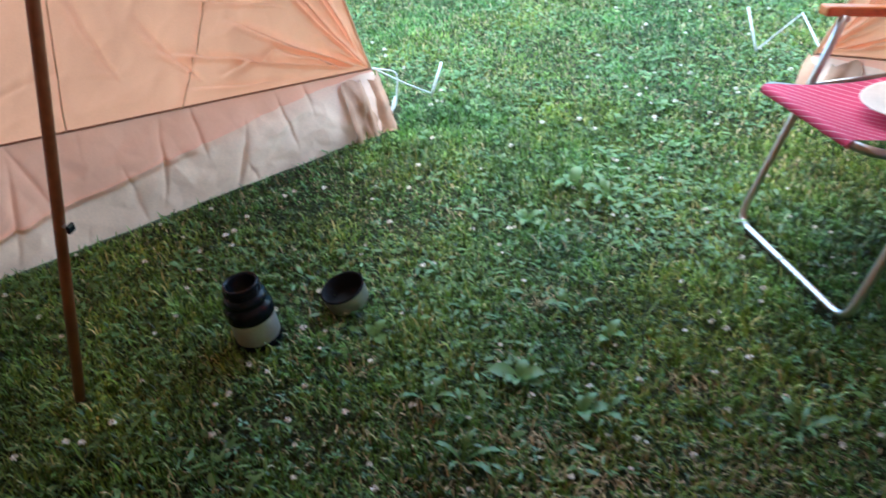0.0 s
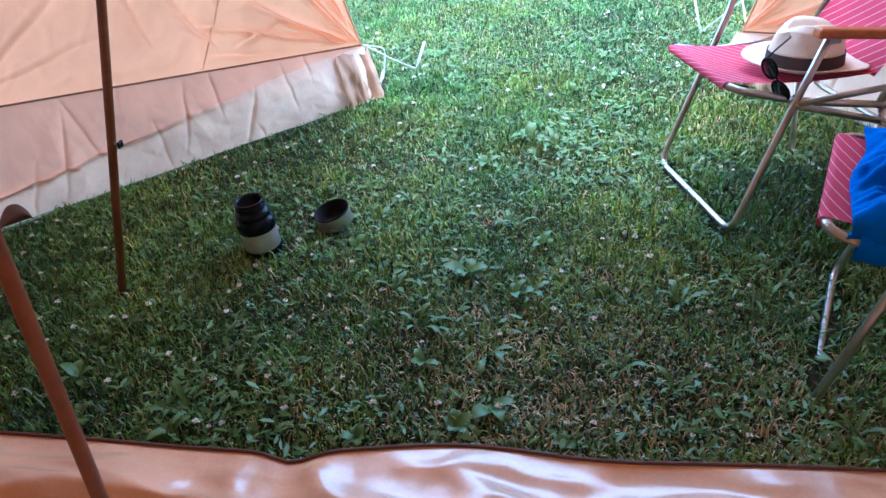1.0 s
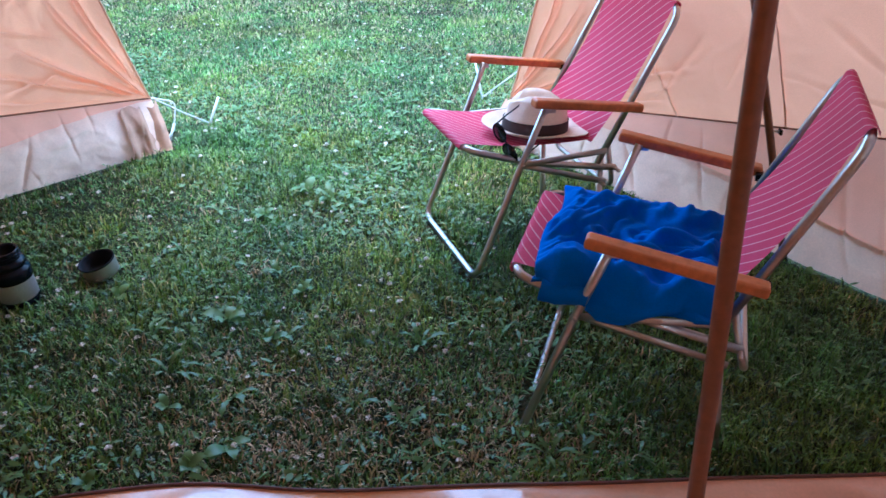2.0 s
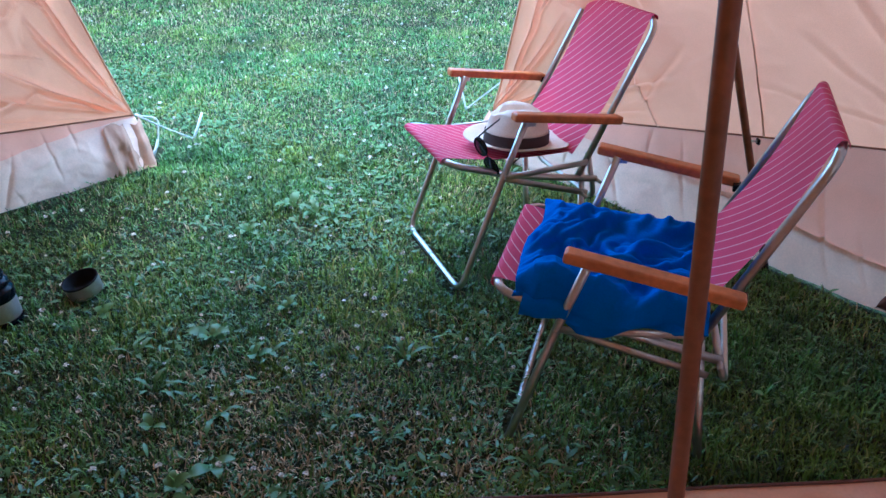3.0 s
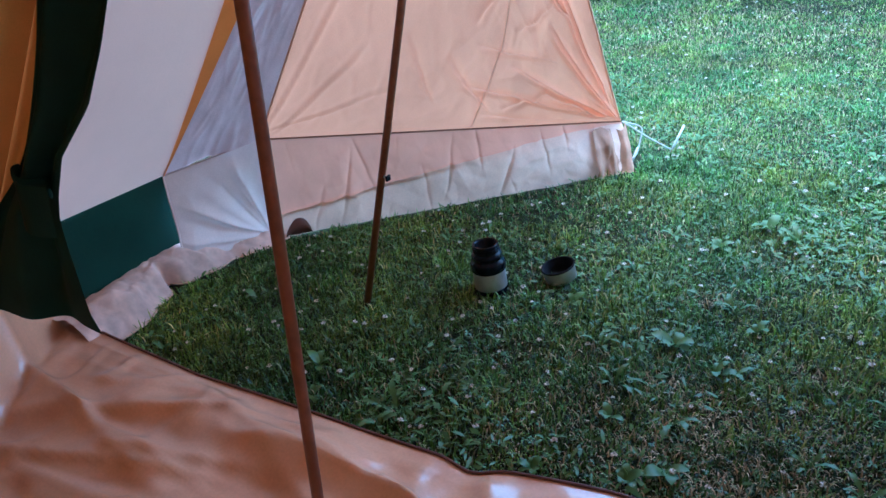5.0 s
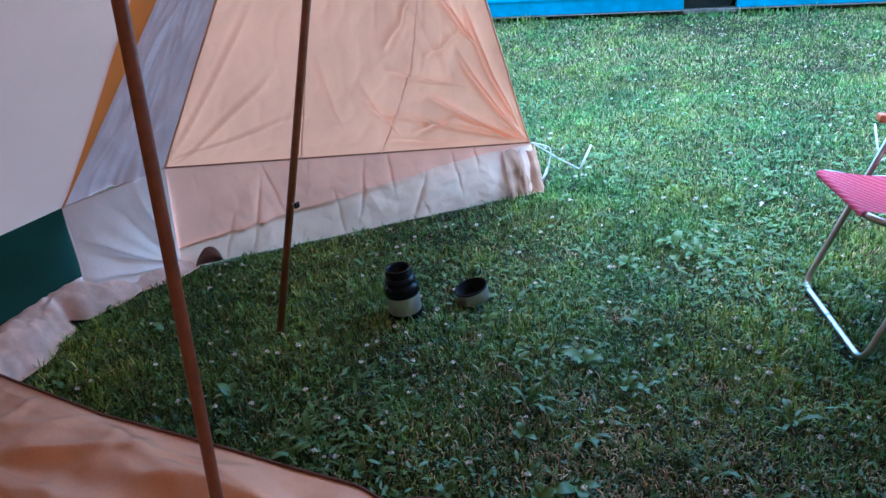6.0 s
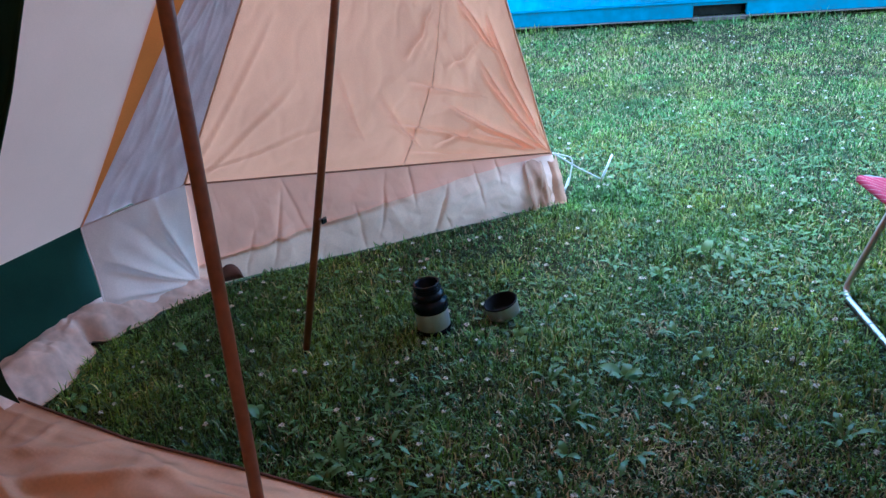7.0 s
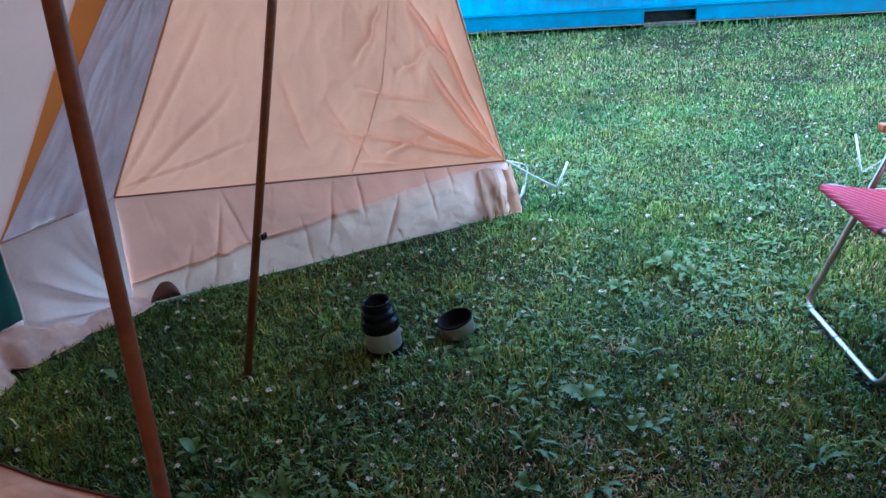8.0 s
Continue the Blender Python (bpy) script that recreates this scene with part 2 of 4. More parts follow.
def tube_mesh(name, points, r, mat, sides=10, flat=1.0, taper=None):
    """A tube swept along points; flat squeezes it across."""
    pts = [Vector(p) for p in points]
    verts, faces = [], []
    up = Vector((0, 0, 1))
    prev = None
    for i, p in enumerate(pts):
        d = (pts[min(i + 1, len(pts) - 1)] - pts[max(i - 1, 0)]).normalized()
        if prev is None:
            a = d.cross(up if abs(d.z) < 0.9 else Vector((1, 0, 0))).normalized()
        else:
            a = (prev - d * prev.dot(d)).normalized()
        prev = a
        b = d.cross(a)
        rr = r * (taper(i / (len(pts) - 1)) if taper else 1)
        for k in range(sides):
            w = 2 * math.pi * k / sides
            verts.append(p + a * math.cos(w) * rr * flat + b * math.sin(w) * rr)
    for i in range(len(pts) - 1):
        for k in range(sides):
            k2 = (k + 1) % sides
            faces.append((i * sides + k, i * sides + k2, (i + 1) * sides + k2, (i + 1) * sides + k))
    faces.append(tuple(reversed(range(sides))))
    faces.append(tuple(range((len(pts) - 1) * sides, len(pts) * sides)))
    return mesh_of(name, verts, faces, mat)


def tube(name, points, r, mat, parent=None, label="", sides=10, flat=1.0, taper=None):
    return put(name, tube_mesh(name, points, r, mat, sides, flat, taper), parent, label)


def lathe_mesh(name, profile, mat, sides=40):
    verts, faces = [], []
    for r, z in profile:
        for k in range(sides):
            w = 2 * math.pi * k / sides
            verts.append((r * math.cos(w), r * math.sin(w), z))
    for i in range(len(profile) - 1):
        for k in range(sides):
            k2 = (k + 1) % sides
            faces.append((i * sides + k, i * sides + k2, (i + 1) * sides + k2, (i + 1) * sides + k))
    return mesh_of(name, verts, faces, mat)


def box_bm(size, at=(0, 0, 0), bevel=0.004, segments=2):
    bm = bmesh.new()
    bmesh.ops.create_cube(bm, size=1, matrix=Matrix.Translation(at) @ Matrix.Diagonal((*size, 1)))
    if bevel:
        bmesh.ops.bevel(bm, geom=bm.edges[:], offset=bevel, segments=segments, affect="EDGES", profile=0.5)
    return bm


def ns(x, y, z=0.0):
    return noise.noise(Vector((x, y, z)))


def crease(x, y, seed, scale):
    """Sharp ridges of folded canvas, in -1..1."""
    q = Vector((x * scale + seed * 3.7, y * scale - seed * 1.9, seed))
    return 1 - 2.6 * abs(noise.noise(q)) - 0.4


def facet(x, y, seed):
    """Crumpled flat facets with sharp edges between them, in -1..1."""
    x, y = x + 0.35 * ns(x * 0.7, y * 0.7, seed), y + 0.35 * ns(x * 0.7 + 9, y * 0.7, seed)
    i, j = math.floor(x), math.floor(y)
    a, b = x - i, y - j

    def h(p, q):
        w = math.sin(p * 127.1 + q * 311.7 + seed * 74.7) * 43758.5453
        return 2 * (w - math.floor(w)) - 1

    if (i + j) % 2:
        if a + b < 1:
            return h(i, j) * (1 - a - b) + h(i + 1, j) * a + h(i, j + 1) * b
        return h(i + 1, j + 1) * (a + b - 1) + h(i + 1, j) * (1 - b) + h(i, j + 1) * (1 - a)
    if a > b:
        return h(i, j) * (1 - a) + h(i + 1, j) * (a - b) + h(i + 1, j + 1) * b
    return h(i, j) * (1 - b) + h(i, j + 1) * (b - a) + h(i + 1, j + 1) * a


# ---- ground ----
def ground_height(x, y):
    return 0.012 * ns(x * 0.8, y * 0.8) + 0.006 * ns(x * 3, y * 3, 2)


def lawn():
    n = 150
    xs = [math.copysign(abs(t) ** 3 * 150 + abs(t) * 8, t) for t in np.linspace(-1, 1, n)]
    verts = [(x, y + 3, ground_height(x, y + 3) if abs(x) < 20 and abs(y) < 20 else 0) for y in xs for x in xs]
    faces = [(j * n + i, j * n + i + 1, (j + 1) * n + i + 1, (j + 1) * n + i) for j in range(n - 1) for i in range(n - 1)]
    return tagged(put("ground", mesh_of("ground", verts, faces, SOIL)), "short trodden camping lawn with bare brownish patches", "lawn", kind="structure")


lawn()


BARE = ((0.52, 1.10, 0.075), (0.83, 0.98, 0.085), (0.60, 0.86, 0.075), (0.37, 1.21, 0.06), (1.09, 0.86, 0.10), (0.36, 1.66, 0.07), (-0.04, 1.40, 0.05), (0.72, 1.38, 0.06))
LEFT_LINE = ((-1.32, 0.60), (-1.30, 0.76), (-1.42, 1.10), (-1.33, 1.54), (-0.235, 2.70), (-0.235, 20.0))
RIGHT_LINE = ((2.56, 0.60), (2.54, 1.10), (2.49, 1.37), (1.26, 2.84), (1.26, 20.0))


def inside(x, y):
    """True on the open lawn between the canvas walls, or beyond them."""
    lo = np.interp(y, [q[1] for q in LEFT_LINE], [q[0] for q in LEFT_LINE])
    hi = np.interp(y, [q[1] for q in RIGHT_LINE], [q[0] for q in RIGHT_LINE])
    return ((x > lo + 0.03) & (x < hi - 0.03)) | (y > 2.9)


def grass(name, count, x0, x1, y0, y1, length, width, seed, label, mat=BLADE, lean=0.9, dry=0.0, clumps=0):
    """Bent blades, scattered more thinly over dry patches; each one is five vertices."""
    rng = np.random.default_rng(seed)
    x, y = rng.uniform(x0, x1, count), rng.uniform(y0, y1, count)
    if clumps:
        cx, cy = rng.uniform(x0, x1, clumps), rng.uniform(y0, y1, clumps)
        which, spread = rng.integers(0, clumps, count), rng.uniform(0.012, 0.05, clumps)
        x, y = cx[which] + rng.normal(0, 1, count) * spread[which], cy[which] + rng.normal(0, 1, count) * spread[which]
    patch = np.sin(x * 2.1 + 1.3 * np.sin(y * 1.7)) * np.sin(y * 2.6 + 1.1 * np.sin(x * 2.3)) + 0.6 * np.sin(x * 7 + y * 5) * np.sin(y * 8 - x * 3)
    keep = rng.uniform(-1.4, 1.0, count) < 0.6 - 0.75 * patch
    worn = sum(np.exp(-((x - q[0]) / q[2]) ** 2 - ((y - q[1]) / (0.7 * q[2])) ** 2) for q in BARE)
    if mat is BLADE:
        thin = 0.5 * np.exp(-((x - 0.85) / 0.55) ** 2 - ((y - 0.92) / 0.28) ** 2) * (0.6 + 0.6 * np.sin(9 * x + 4 * y) * np.sin(11 * y - 5 * x))
        keep &= thin < rng.uniform(0, 1, count)
        keep &= worn * 0.9 < rng.uniform(0, 1, count)
    else:
        keep &= 0.8 * worn + 1.1 * np.exp(-((x - 0.80) / 0.60) ** 2 - ((y - 0.88) / 0.36) ** 2) + 0.20 * np.exp(-((x - 0.3) / 0.5) ** 2 - ((y - 1.6) / 0.5) ** 2) + dry + 0.2 * patch > rng.uniform(0, 1, count)
    keep &= inside(x, y)
    keep &= np.hypot(x + 0.318, y - 1.49) > 0.066
    for ax, ay, bx, by in ((0.912, 2.057, 1.062, 1.631), (1.308, 1.427, 1.158, 0.971)):
        t = np.clip(((x - ax) * (bx - ax) + (y - ay) * (by - ay)) / ((bx - ax) ** 2 + (by - ay) ** 2), 0, 1)
        keep &= np.hypot(x - ax - t * (bx - ax), y - ay - t * (by - ay)) > 0.03
    keep &= np.hypot(x + 0.128, y - 1.645) > 0.064
    keep &= ~((y < 0.66 + 0.05 * np.maximum(x, 0)) & (x > -1.8))
    x, y, patch = x[keep], y[keep], patch[keep]
    n = len(x)
    a = rng.uniform(0, 2 * math.pi, n)
    le = length * rng.uniform(0.45, 1.25, n) * (1 - 0.18 * patch)
    wi = width * rng.uniform(0.6, 1.3, n)
    tilt = rng.uniform(0.25, 1.0, n) * lean
    d = np.stack([np.cos(a), np.sin(a)], 1)
    s = np.stack([-d[:, 1], d[:, 0]], 1)
    v = np.zeros((n, 5, 3))
    h1, o1 = le * 0.62 * np.cos(tilt * 0.8), le * 0.55 * np.sin(tilt * 0.8)
    h2, o2 = h1 + le * 0.40 * np.cos(tilt * 1.75), o1 + le * 0.42 * np.sin(tilt * 1.75)
    base = np.stack([x, y], 1)
    v[:, 0, :2], v[:, 1, :2] = base - s * wi[:, None], base + s * wi[:, None]
    mid = base + d * o1[:, None]
    v[:, 2, :2], v[:, 3, :2] = mid + s * wi[:, None] * 0.8, mid - s * wi[:, None] * 0.8
    v[:, 4, :2] = base + d * o2[:, None]
    v[:, 2, 2] = v[:, 3, 2] = h1
    v[:, 4, 2] = h2
    v[:, 0, 2] = v[:, 1, 2] = -0.006
    me = bpy.data.meshes.new(name)
    me.vertices.add(n * 5)
    me.vertices.foreach_set("co", v.ravel())
    idx = np.arange(n)[:, None] * 5
    loops = np.concatenate([idx + np.array([[0, 1, 2, 3]]), idx + np.array([[3, 2, 4]])], 1)
    me.loops.add(n * 7)
    me.loops.foreach_set("vertex_index", loops.ravel())
    me.polygons.add(n * 2)
    starts = (np.arange(n)[:, None] * 7 + np.array([[0, 4]])).ravel()
    me.polygons.foreach_set("loop_start", starts)
    me.polygons.foreach_set("loop_total", np.tile([4, 3], n))
    me.update(calc_edges=True)
    me.validate()
    me.materials.append(mat)
    return tagged(new(name, me), label, "grass", kind="stuff")


grass("near_grass", 210000, -1.5, 2.6, 0.62, 2.7, 0.027, 0.0018, 11, "short green grass blades mixed with dry straw", lean=1.3)
grass("tuft_grass", 70000, -1.5, 2.6, 0.62, 3.0, 0.043, 0.0024, 21, "taller soft green grass tufts", lean=1.1, clumps=1300)
grass("dry_straw", 130000, -1.5, 2.6, 0.62, 3.0, 0.036, 0.0018, 31, "dry pale straw lying in the lawn", STRAW_BLADE, 1.65, dry=0.05)
grass("open_straw", 110000, -2.5, 5.0, 2.9, 8.5, 0.030, 0.0020, 32, "dry pale straw in the open lawn", STRAW_BLADE, 1.6, dry=0.8)
grass("middle_grass", 200000, -2.2, 4.2, 2.7, 5.2, 0.028, 0.0020, 12, "short green grass blades on the open lawn", lean=1.3)
grass("open_tufts", 50000, -2.5, 5.0, 2.8, 8.0, 0.04, 0.0026, 22, "taller green grass tufts on the open lawn", lean=1.1, clumps=1600)
grass("far_grass", 190000, -5.0, 7.5, 5.2, 9.6, 0.026, 0.0030, 13, "short green grass towards the blue container", lean=1.3)

# ---- main tent: groundsheet, walls ----
def edge_y(x):
    """The line of the groundsheet's piped front edge."""
    dip = 0.035 * math.exp(-((x - 0.42) / 0.22) ** 2)
    return 0.655 + 0.05 * max(x, 0) + 0.10 * max(-x - 0.85, 0) + dip - 0.018 * math.exp(-((x - 0.05) / 0.05) ** 2)


def edge_z(x):
    return 0.05 + 0.010 * ns(x * 2.2, 0.4) - 0.012 * math.exp(-((x - 0.06) / 0.06) ** 2)


def floor_point(u, v):
    x = -1.72 + 4.6 * u
    d = v ** 1.6 * 3.6
    y = edge_y(x) - d
    near = math.exp(-d / 0.9)
    z = 0.016 + (edge_z(x) - 0.016) * math.exp(-d / 0.16)
    z += 0.030 * math.exp(-((d - 0.16 - 0.05 * ns(x * 1.3, 3.1)) / 0.07) ** 2) * (0.7 + 0.9 * ns(x * 1.1, 7.7)) * near
    z += 0.022 * near * max(0, crease(x * 0.45, y * 1.6 + 0.35 * x, 2, 3.2)) * min(1, d / 0.05)
    for at, wide, high, ph, k in ((0.14, 0.026, 0.035, 0.5, 2.1), (0.27, 0.038, 0.05, 2.1, 1.6), (0.44, 0.05, 0.05, 4.0, 1.9), (0.64, 0.06, 0.07, 5.5, 1.4), (0.88, 0.06, 0.08, 1.0, 1.7)):
        q = d - at - 0.06 * math.sin(1.9 * x + ph) - 0.03 * ns(x * 3, ph)
        slope = wide * (0.6 if q < 0 else 1.9)
        z += high * math.exp(-abs(q) / slope) * (1 - math.exp(-d / 0.05)) * max(0, 0.35 + 0.75 * math.sin(k * x + 2 * ph))
    for a, b, c, e, high, steep in ((-1.35, 0.265, -0.50, 0.595, 0.034, 0.024), (-1.25, 0.165, -0.40, 0.375, 0.032, 0.030), (-0.55, 0.60, -0.15, 0.50, 0.024, 0.022), (-1.2, 0.47, -0.75, 0.58, 0.014, 0.018), (-1.1, 0.05, -0.1, 0.17, 0.035, 0.035), (-0.9, 0.30, -0.30, 0.46, 0.016, 0.02)):
        lx, ly = c - a, e - b
        ll = math.hypot(lx, ly)
        t = ((x - a) * lx + (y - b) * ly) / (ll * ll)
        q = ((x - a) * ly - (y - b) * lx) / ll + 0.012 * ns(t * 4, high * 90)
        z += high * max(0.0, 1 - abs(2 * t - 1) ** 3) * math.exp(-abs(q) / (steep if q > 0 else 0.16)) * min(1, d / 0.08)
    z += 2.6 * min(0.12, max(0, max(-1.48 + 0.67 * (0.65 - max(y, 0.2)), -1.60) - x))
    z += 0.010 * near * ns(x * 5, y * 9, 4) * min(1, d / 0.05)
    z += 0.016 * near * max(0, crease(x * 0.9 - 0.5 * y, y * 1.1 + 0.6 * x, 7, 4.5)) * min(1, d / 0.06)
    z += 0.009 * near * facet(x * 5.5, y * 8 + 2 * x, 3) * min(1, d / 0.06) + 0.004 * near * facet(x * 15, y * 17, 5) * min(1, d / 0.05)
    return Vector((x, y, max(z, 0.008)))


groundsheet = thing("groundsheet", "creased glossy orange groundsheet with a dark brown piped edge", "groundsheet")
sheet("sheet", floor_point, 300, 190, SHEET, groundsheet)
tube("piping", [Vector((x, edge_y(x) + 0.002, edge_z(x) + 0.003)) for x in np.linspace(-1.72, 2.88, 160)], 0.0042, PIPING, groundsheet, "dark brown edge piping", 8)


# ---- porch sides ----
CREASES = ((0.0, 0.0, 0.16, 0.26, 0.016), (0.0, 0.0, 0.30, 0.17, 0.014), (0.02, 0.01, 0.46, 0.13, 0.010), (0.0, 0.0, 0.40, 0.04, 0.010),
           (0.03, 0.08, 0.10, 0.36, 0.014), (0.10, 0.30, 0.20, 0.42, 0.012), (0.16, 0.33, 0.30, 0.28, 0.010), (0.20, 0.20, 0.42, 0.24, 0.009),
           (0.42, 0.06, 0.52, 0.20, 0.007), (0.34, 0.40, 0.44, 0.30, 0.008), (0.58, 0.10, 0.66, 0.26, 0.006), (0.98, 0.0, 0.80, 0.22, 0.004),
           (1.0, 0.0, 0.90, 0.35, 0.005), (0.98, 0.02, 0.70, 0.12, 0.003), (0.06, 0.02, 0.22, 0.10, 0.010), (0.24, 0.10, 0.36, 0.06, 0.009))


def ridges(u, v, shift):
    """Height of the pressed folds at a place of the panel."""
    h = 0.0
    for k, (a, b, c, d, amp) in enumerate(CREASES):
        ax, ay, bx, by = a * 1.6, b * 1.9, c * 1.6, d * 1.9
        px, py = u * 1.6, v * 1.9
        lx, ly = bx - ax, by - ay
        ll = lx * lx + ly * ly
        t = ((px - ax) * lx + (py - ay) * ly) / ll
        side = ((px - ax) * ly - (py - ay) * lx) / math.sqrt(ll) + 0.012 * ns(t * 3, k * 1.7, shift)
        w = 0.006 + 0.011 * max(0, min(1, t))
        f = max(0.0, 1 - ((t - 0.5) / 0.62) ** 4)
        h += amp * f * (math.exp(-abs(side) / w) - (0.5 * math.exp(-((side - 1.6 * w) / w) ** 2)))
    return h


def porch_side(tag, corner, pipe_in, apex, ground_out, ground_in, strip_top, strip_low, low_in, mirror, seed):
    """One side of the porch: wing panel, skirt, mud flap, gauze gusset, white flap."""
    C, P, A = Vector(corner), Vector(pipe_in), Vector(apex)
    G1, G0 = Vector(ground_out), Vector(ground_in)
    n = (P - C).cross(A - C).normalized()
    if n.x * mirror < 0:
        n = -n
    wing = thing("porch_wing", "peach-orange cotton canvas porch wing with creases and brown seam", "tent wing", "porch wings")

    def panel(u, v):
        """u from the outer corner inwards, v from the seam up to the apex."""
        base = C.lerp(P, u)
        p = base.lerp(A, v)
        s, h = (p - C).length, v
        edge = math.sin(math.pi * min(1, max(0, u)))
        fade = (1 - v) * min(1, 6 * u) * min(1, 8 * (1 - u) + 0.1)
        ang = math.atan2(v * 1.9, u * 1.65 + 1e-4)
        radial = 0.5 * math.sin(ang * 26 + 2 * ns(s * 2, ang * 3, seed)) * math.exp(-s / 0.55) * min(1, s / 0.15) * 0.010
        fold = 0.014 * max(0, crease(u * 1.5 + v * 0.6, v * 2.2 - u * 0.8, seed, 2.3)) * math.exp(-((u - 0.3) / 0.35) ** 2)
        fine = 0.005 * max(0, crease(u * 2 - v, v * 2 + u, seed + 3, 5.5)) + (0.017 * facet(u * 8 + 3 * v, v * 9 - 2 * u, seed) + 0.008 * facet(u * 17, v * 15 + 4 * u, seed + 2)) * (0.25 + 0.9 * math.exp(-(u / 0.42) ** 2)) * min(1, 5 * u)
        soft = 0.014 * ns(u * 1.8, v * 2.2, seed)
        drag = 0.002 * math.sin((u + 0.35 * v) * 40) * math.exp(-((1 - u) / 0.28) ** 2) * (1 - v)
        sag = -0.05 * edge * v * (1 - v) * 2
        top = 1 if v < 0.97 else (1 - v) / 0.03
        low = min(1, v / 0.03)
        press = -2.0 * ridges(u, v, seed)
        return p + n * ((radial + fold + fine + drag + press + soft * fade) * low * top + sag)

    cloth = sheet("panel", lambda u, v: panel(u ** 1.45, v ** 1.5), 250, 250, CANVAS, wing)
    tube("seam_piping", [panel(u, 0) - n * 0.004 for u in np.linspace(0, 1, 50)], 0.0032, SEAM_CORD, cloth, "brown seam piping", 6)
    tube("front_hem", [panel(0.004, v) - n * 0.003 for v in np.linspace(0, 1, 60)], 0.0045, SEAM, cloth, "", 6)
    for name, at, lean in (("inner_seam", 0.68, -0.06), ("outer_seam", 0.465, 0.39)):
        sheet(name, lambda u, v, at=at, lean=lean: panel(at - lean * v + (u - 0.5) * 0.0035, v * 0.96) - n * 0.006, 2, 160, SEAM, cloth, "flat stitched canvas seam")

    def cream(u):
        return min(0.96, max(0.15, 0.99 - 0.76 * u))

    def wall(u, w):
        """w from the ground up to the seam."""
        g = G1.lerp(G0, u)
        t = C.lerp(P, u)
        p = g.lerp(t, w)
        r = 0.010 * ns(u * 7, w * 1.2, seed + 8) + 0.012 * facet(u * 11 + 2.5 * w, w * 3.4 - 2 * u, seed) + 0.006 * facet(u * 31 - 3.5 * w, w * 7.3 + 4 * u, seed + 4)
        for k, (at, lean, amp) in enumerate(((0.06, 0.0, 0.016), (0.10, 0.01, -0.012), (0.185, 0.008, 0.026), (0.25, 0.03, 0.010), (0.36, -0.06, 0.018), (0.375, 0.07, 0.016),
                                             (0.445, 0.01, 0.016), (0.53, -0.03, 0.010), (0.60, 0.05, 0.014), (0.68, -0.03, 0.014), (0.74, 0.09, 0.013), (0.80, -0.04, 0.014), (0.86, -0.05, 0.016), (0.92, 0.05, 0.012))):
            off = u - at - lean * (w - 0.5) - 0.004 * ns(w * 5, k * 2.3, seed)
            r += 1.25 * amp * math.exp(-abs(off) / (0.0030 if off < 0 else 0.0075)) * max(0.0, 0.35 + 0.65 * math.sin(w * 4 + 1.7 * k))
        r *= min(1, 7 * (1 - u))
        belly = -0.045 * min(1, 7 * (1 - u)) * math.sin(math.pi * w) * (0.5 + 0.8 * ns(u * 3, 1.5, seed))
        return p + n * (r * math.sin(math.pi * min(1, w * 1.0)) ** 0.7 if 0 < w < 1 else 0) + Vector((n.x, n.y, 0)) * belly

    sheet("skirt", lambda u, v: wall(u, cream(u) * 0.9 + (1 - cream(u) * 0.9) * v), 420, 30, SKIRT, wing, "pinkish canvas skirt below the seam")

    def flap(u, v):
        c = cream(u)
        p = wall(u, c * v) - n * 0.006
        if v < 0.4:
            k = 1 - v / 0.4
            p += Vector((-n.x, -n.y, 0)).normalized() * 0.012 * k * (0.6 + 0.8 * ns(u * 11, seed))
            p.z += 0.003 * k * (1.0 + 1.1 * ns(u * 14, 3.0, seed))
        p.z = max(p.z, 0.004 + 0.003 * ns(u * 23, 1.0, seed))
        return p

    mud = sheet("mud_flap", flap, 420, 30, FLAP, wing, "wrinkled cream plastic-coated mud flap")
    out = (G1 - G0).normalized()

    def curl(u, v):
        mid = flap(0.93, 0.3)
        p = mid + out * 0.11 * (0.5 - u) - n * (0.010 + 0.018 * math.sin(math.pi * v))
        return Vector((p.x, p.y, 0.012 + 0.075 * v * math.sin(math.pi * u) ** 0.7 * (1.2 - 0.5 * u)))

    sheet("flap_curl", curl, 14, 8, PIPING, mud, "dark brown underside of the curled flap")

    def turned(u, v):
        """Bunched pleats wrapped round the outer end of the flap, coloured as if in fold shade."""
        k = 0.11 - 0.12 * u
        p = flap(max(k, 0), v) + out * max(0, -k) * 1.3
        pleat = 0.020 * facet(u * 5 + 0.4 * v, v * 2.4, seed + 9) + 0.016 * math.sin(u * 15 + 2.2 * v) + 0.008 * facet(u * 11, v * 6, seed)
        p -= n * (0.016 + pleat)
        p.z += 0.02 * facet(u * 6, 0.5, seed + 2) * (1 - v) + 0.012 * math.sin(u * 7) * v + 0.06 * max(0, u - 0.75) * (1 - v)
        p.z = max(p.z, 0.012)
        return p

    sheet("flap_corner", turned, 40, 20, FLAP_TAN_SHADE, mud, "bunched mud flap corner, its tan darkened for fold shade")

    # gusset between wing and side wall
    S, L, M = Vector(strip_top), Vector(strip_low), Vector(low_in)
    n2 = (P - S).cross(A - S).normalized()
    gus = thing("gauze_gusset", "lilac grey translucent gauze gusset with white lower flap", "tent gusset", "gauze gussets")

    def gauze(u, v):
        p = S.lerp(P, u).lerp(A, v)
        d = 0.010 * ns(u * 8 + v * 3, v * 5, seed) + 0.012 * max(0, crease(u * 2, v * 3, seed + 1, 3.0)) + 0.016 * facet(u * 3 + v * 2, v * 12 - u * 2, seed) + 0.007 * facet(u * 7, v * 26 + u * 3, seed + 5)
        return p + n2 * d * math.sin(math.pi * u) * (1 - v) ** 0.3

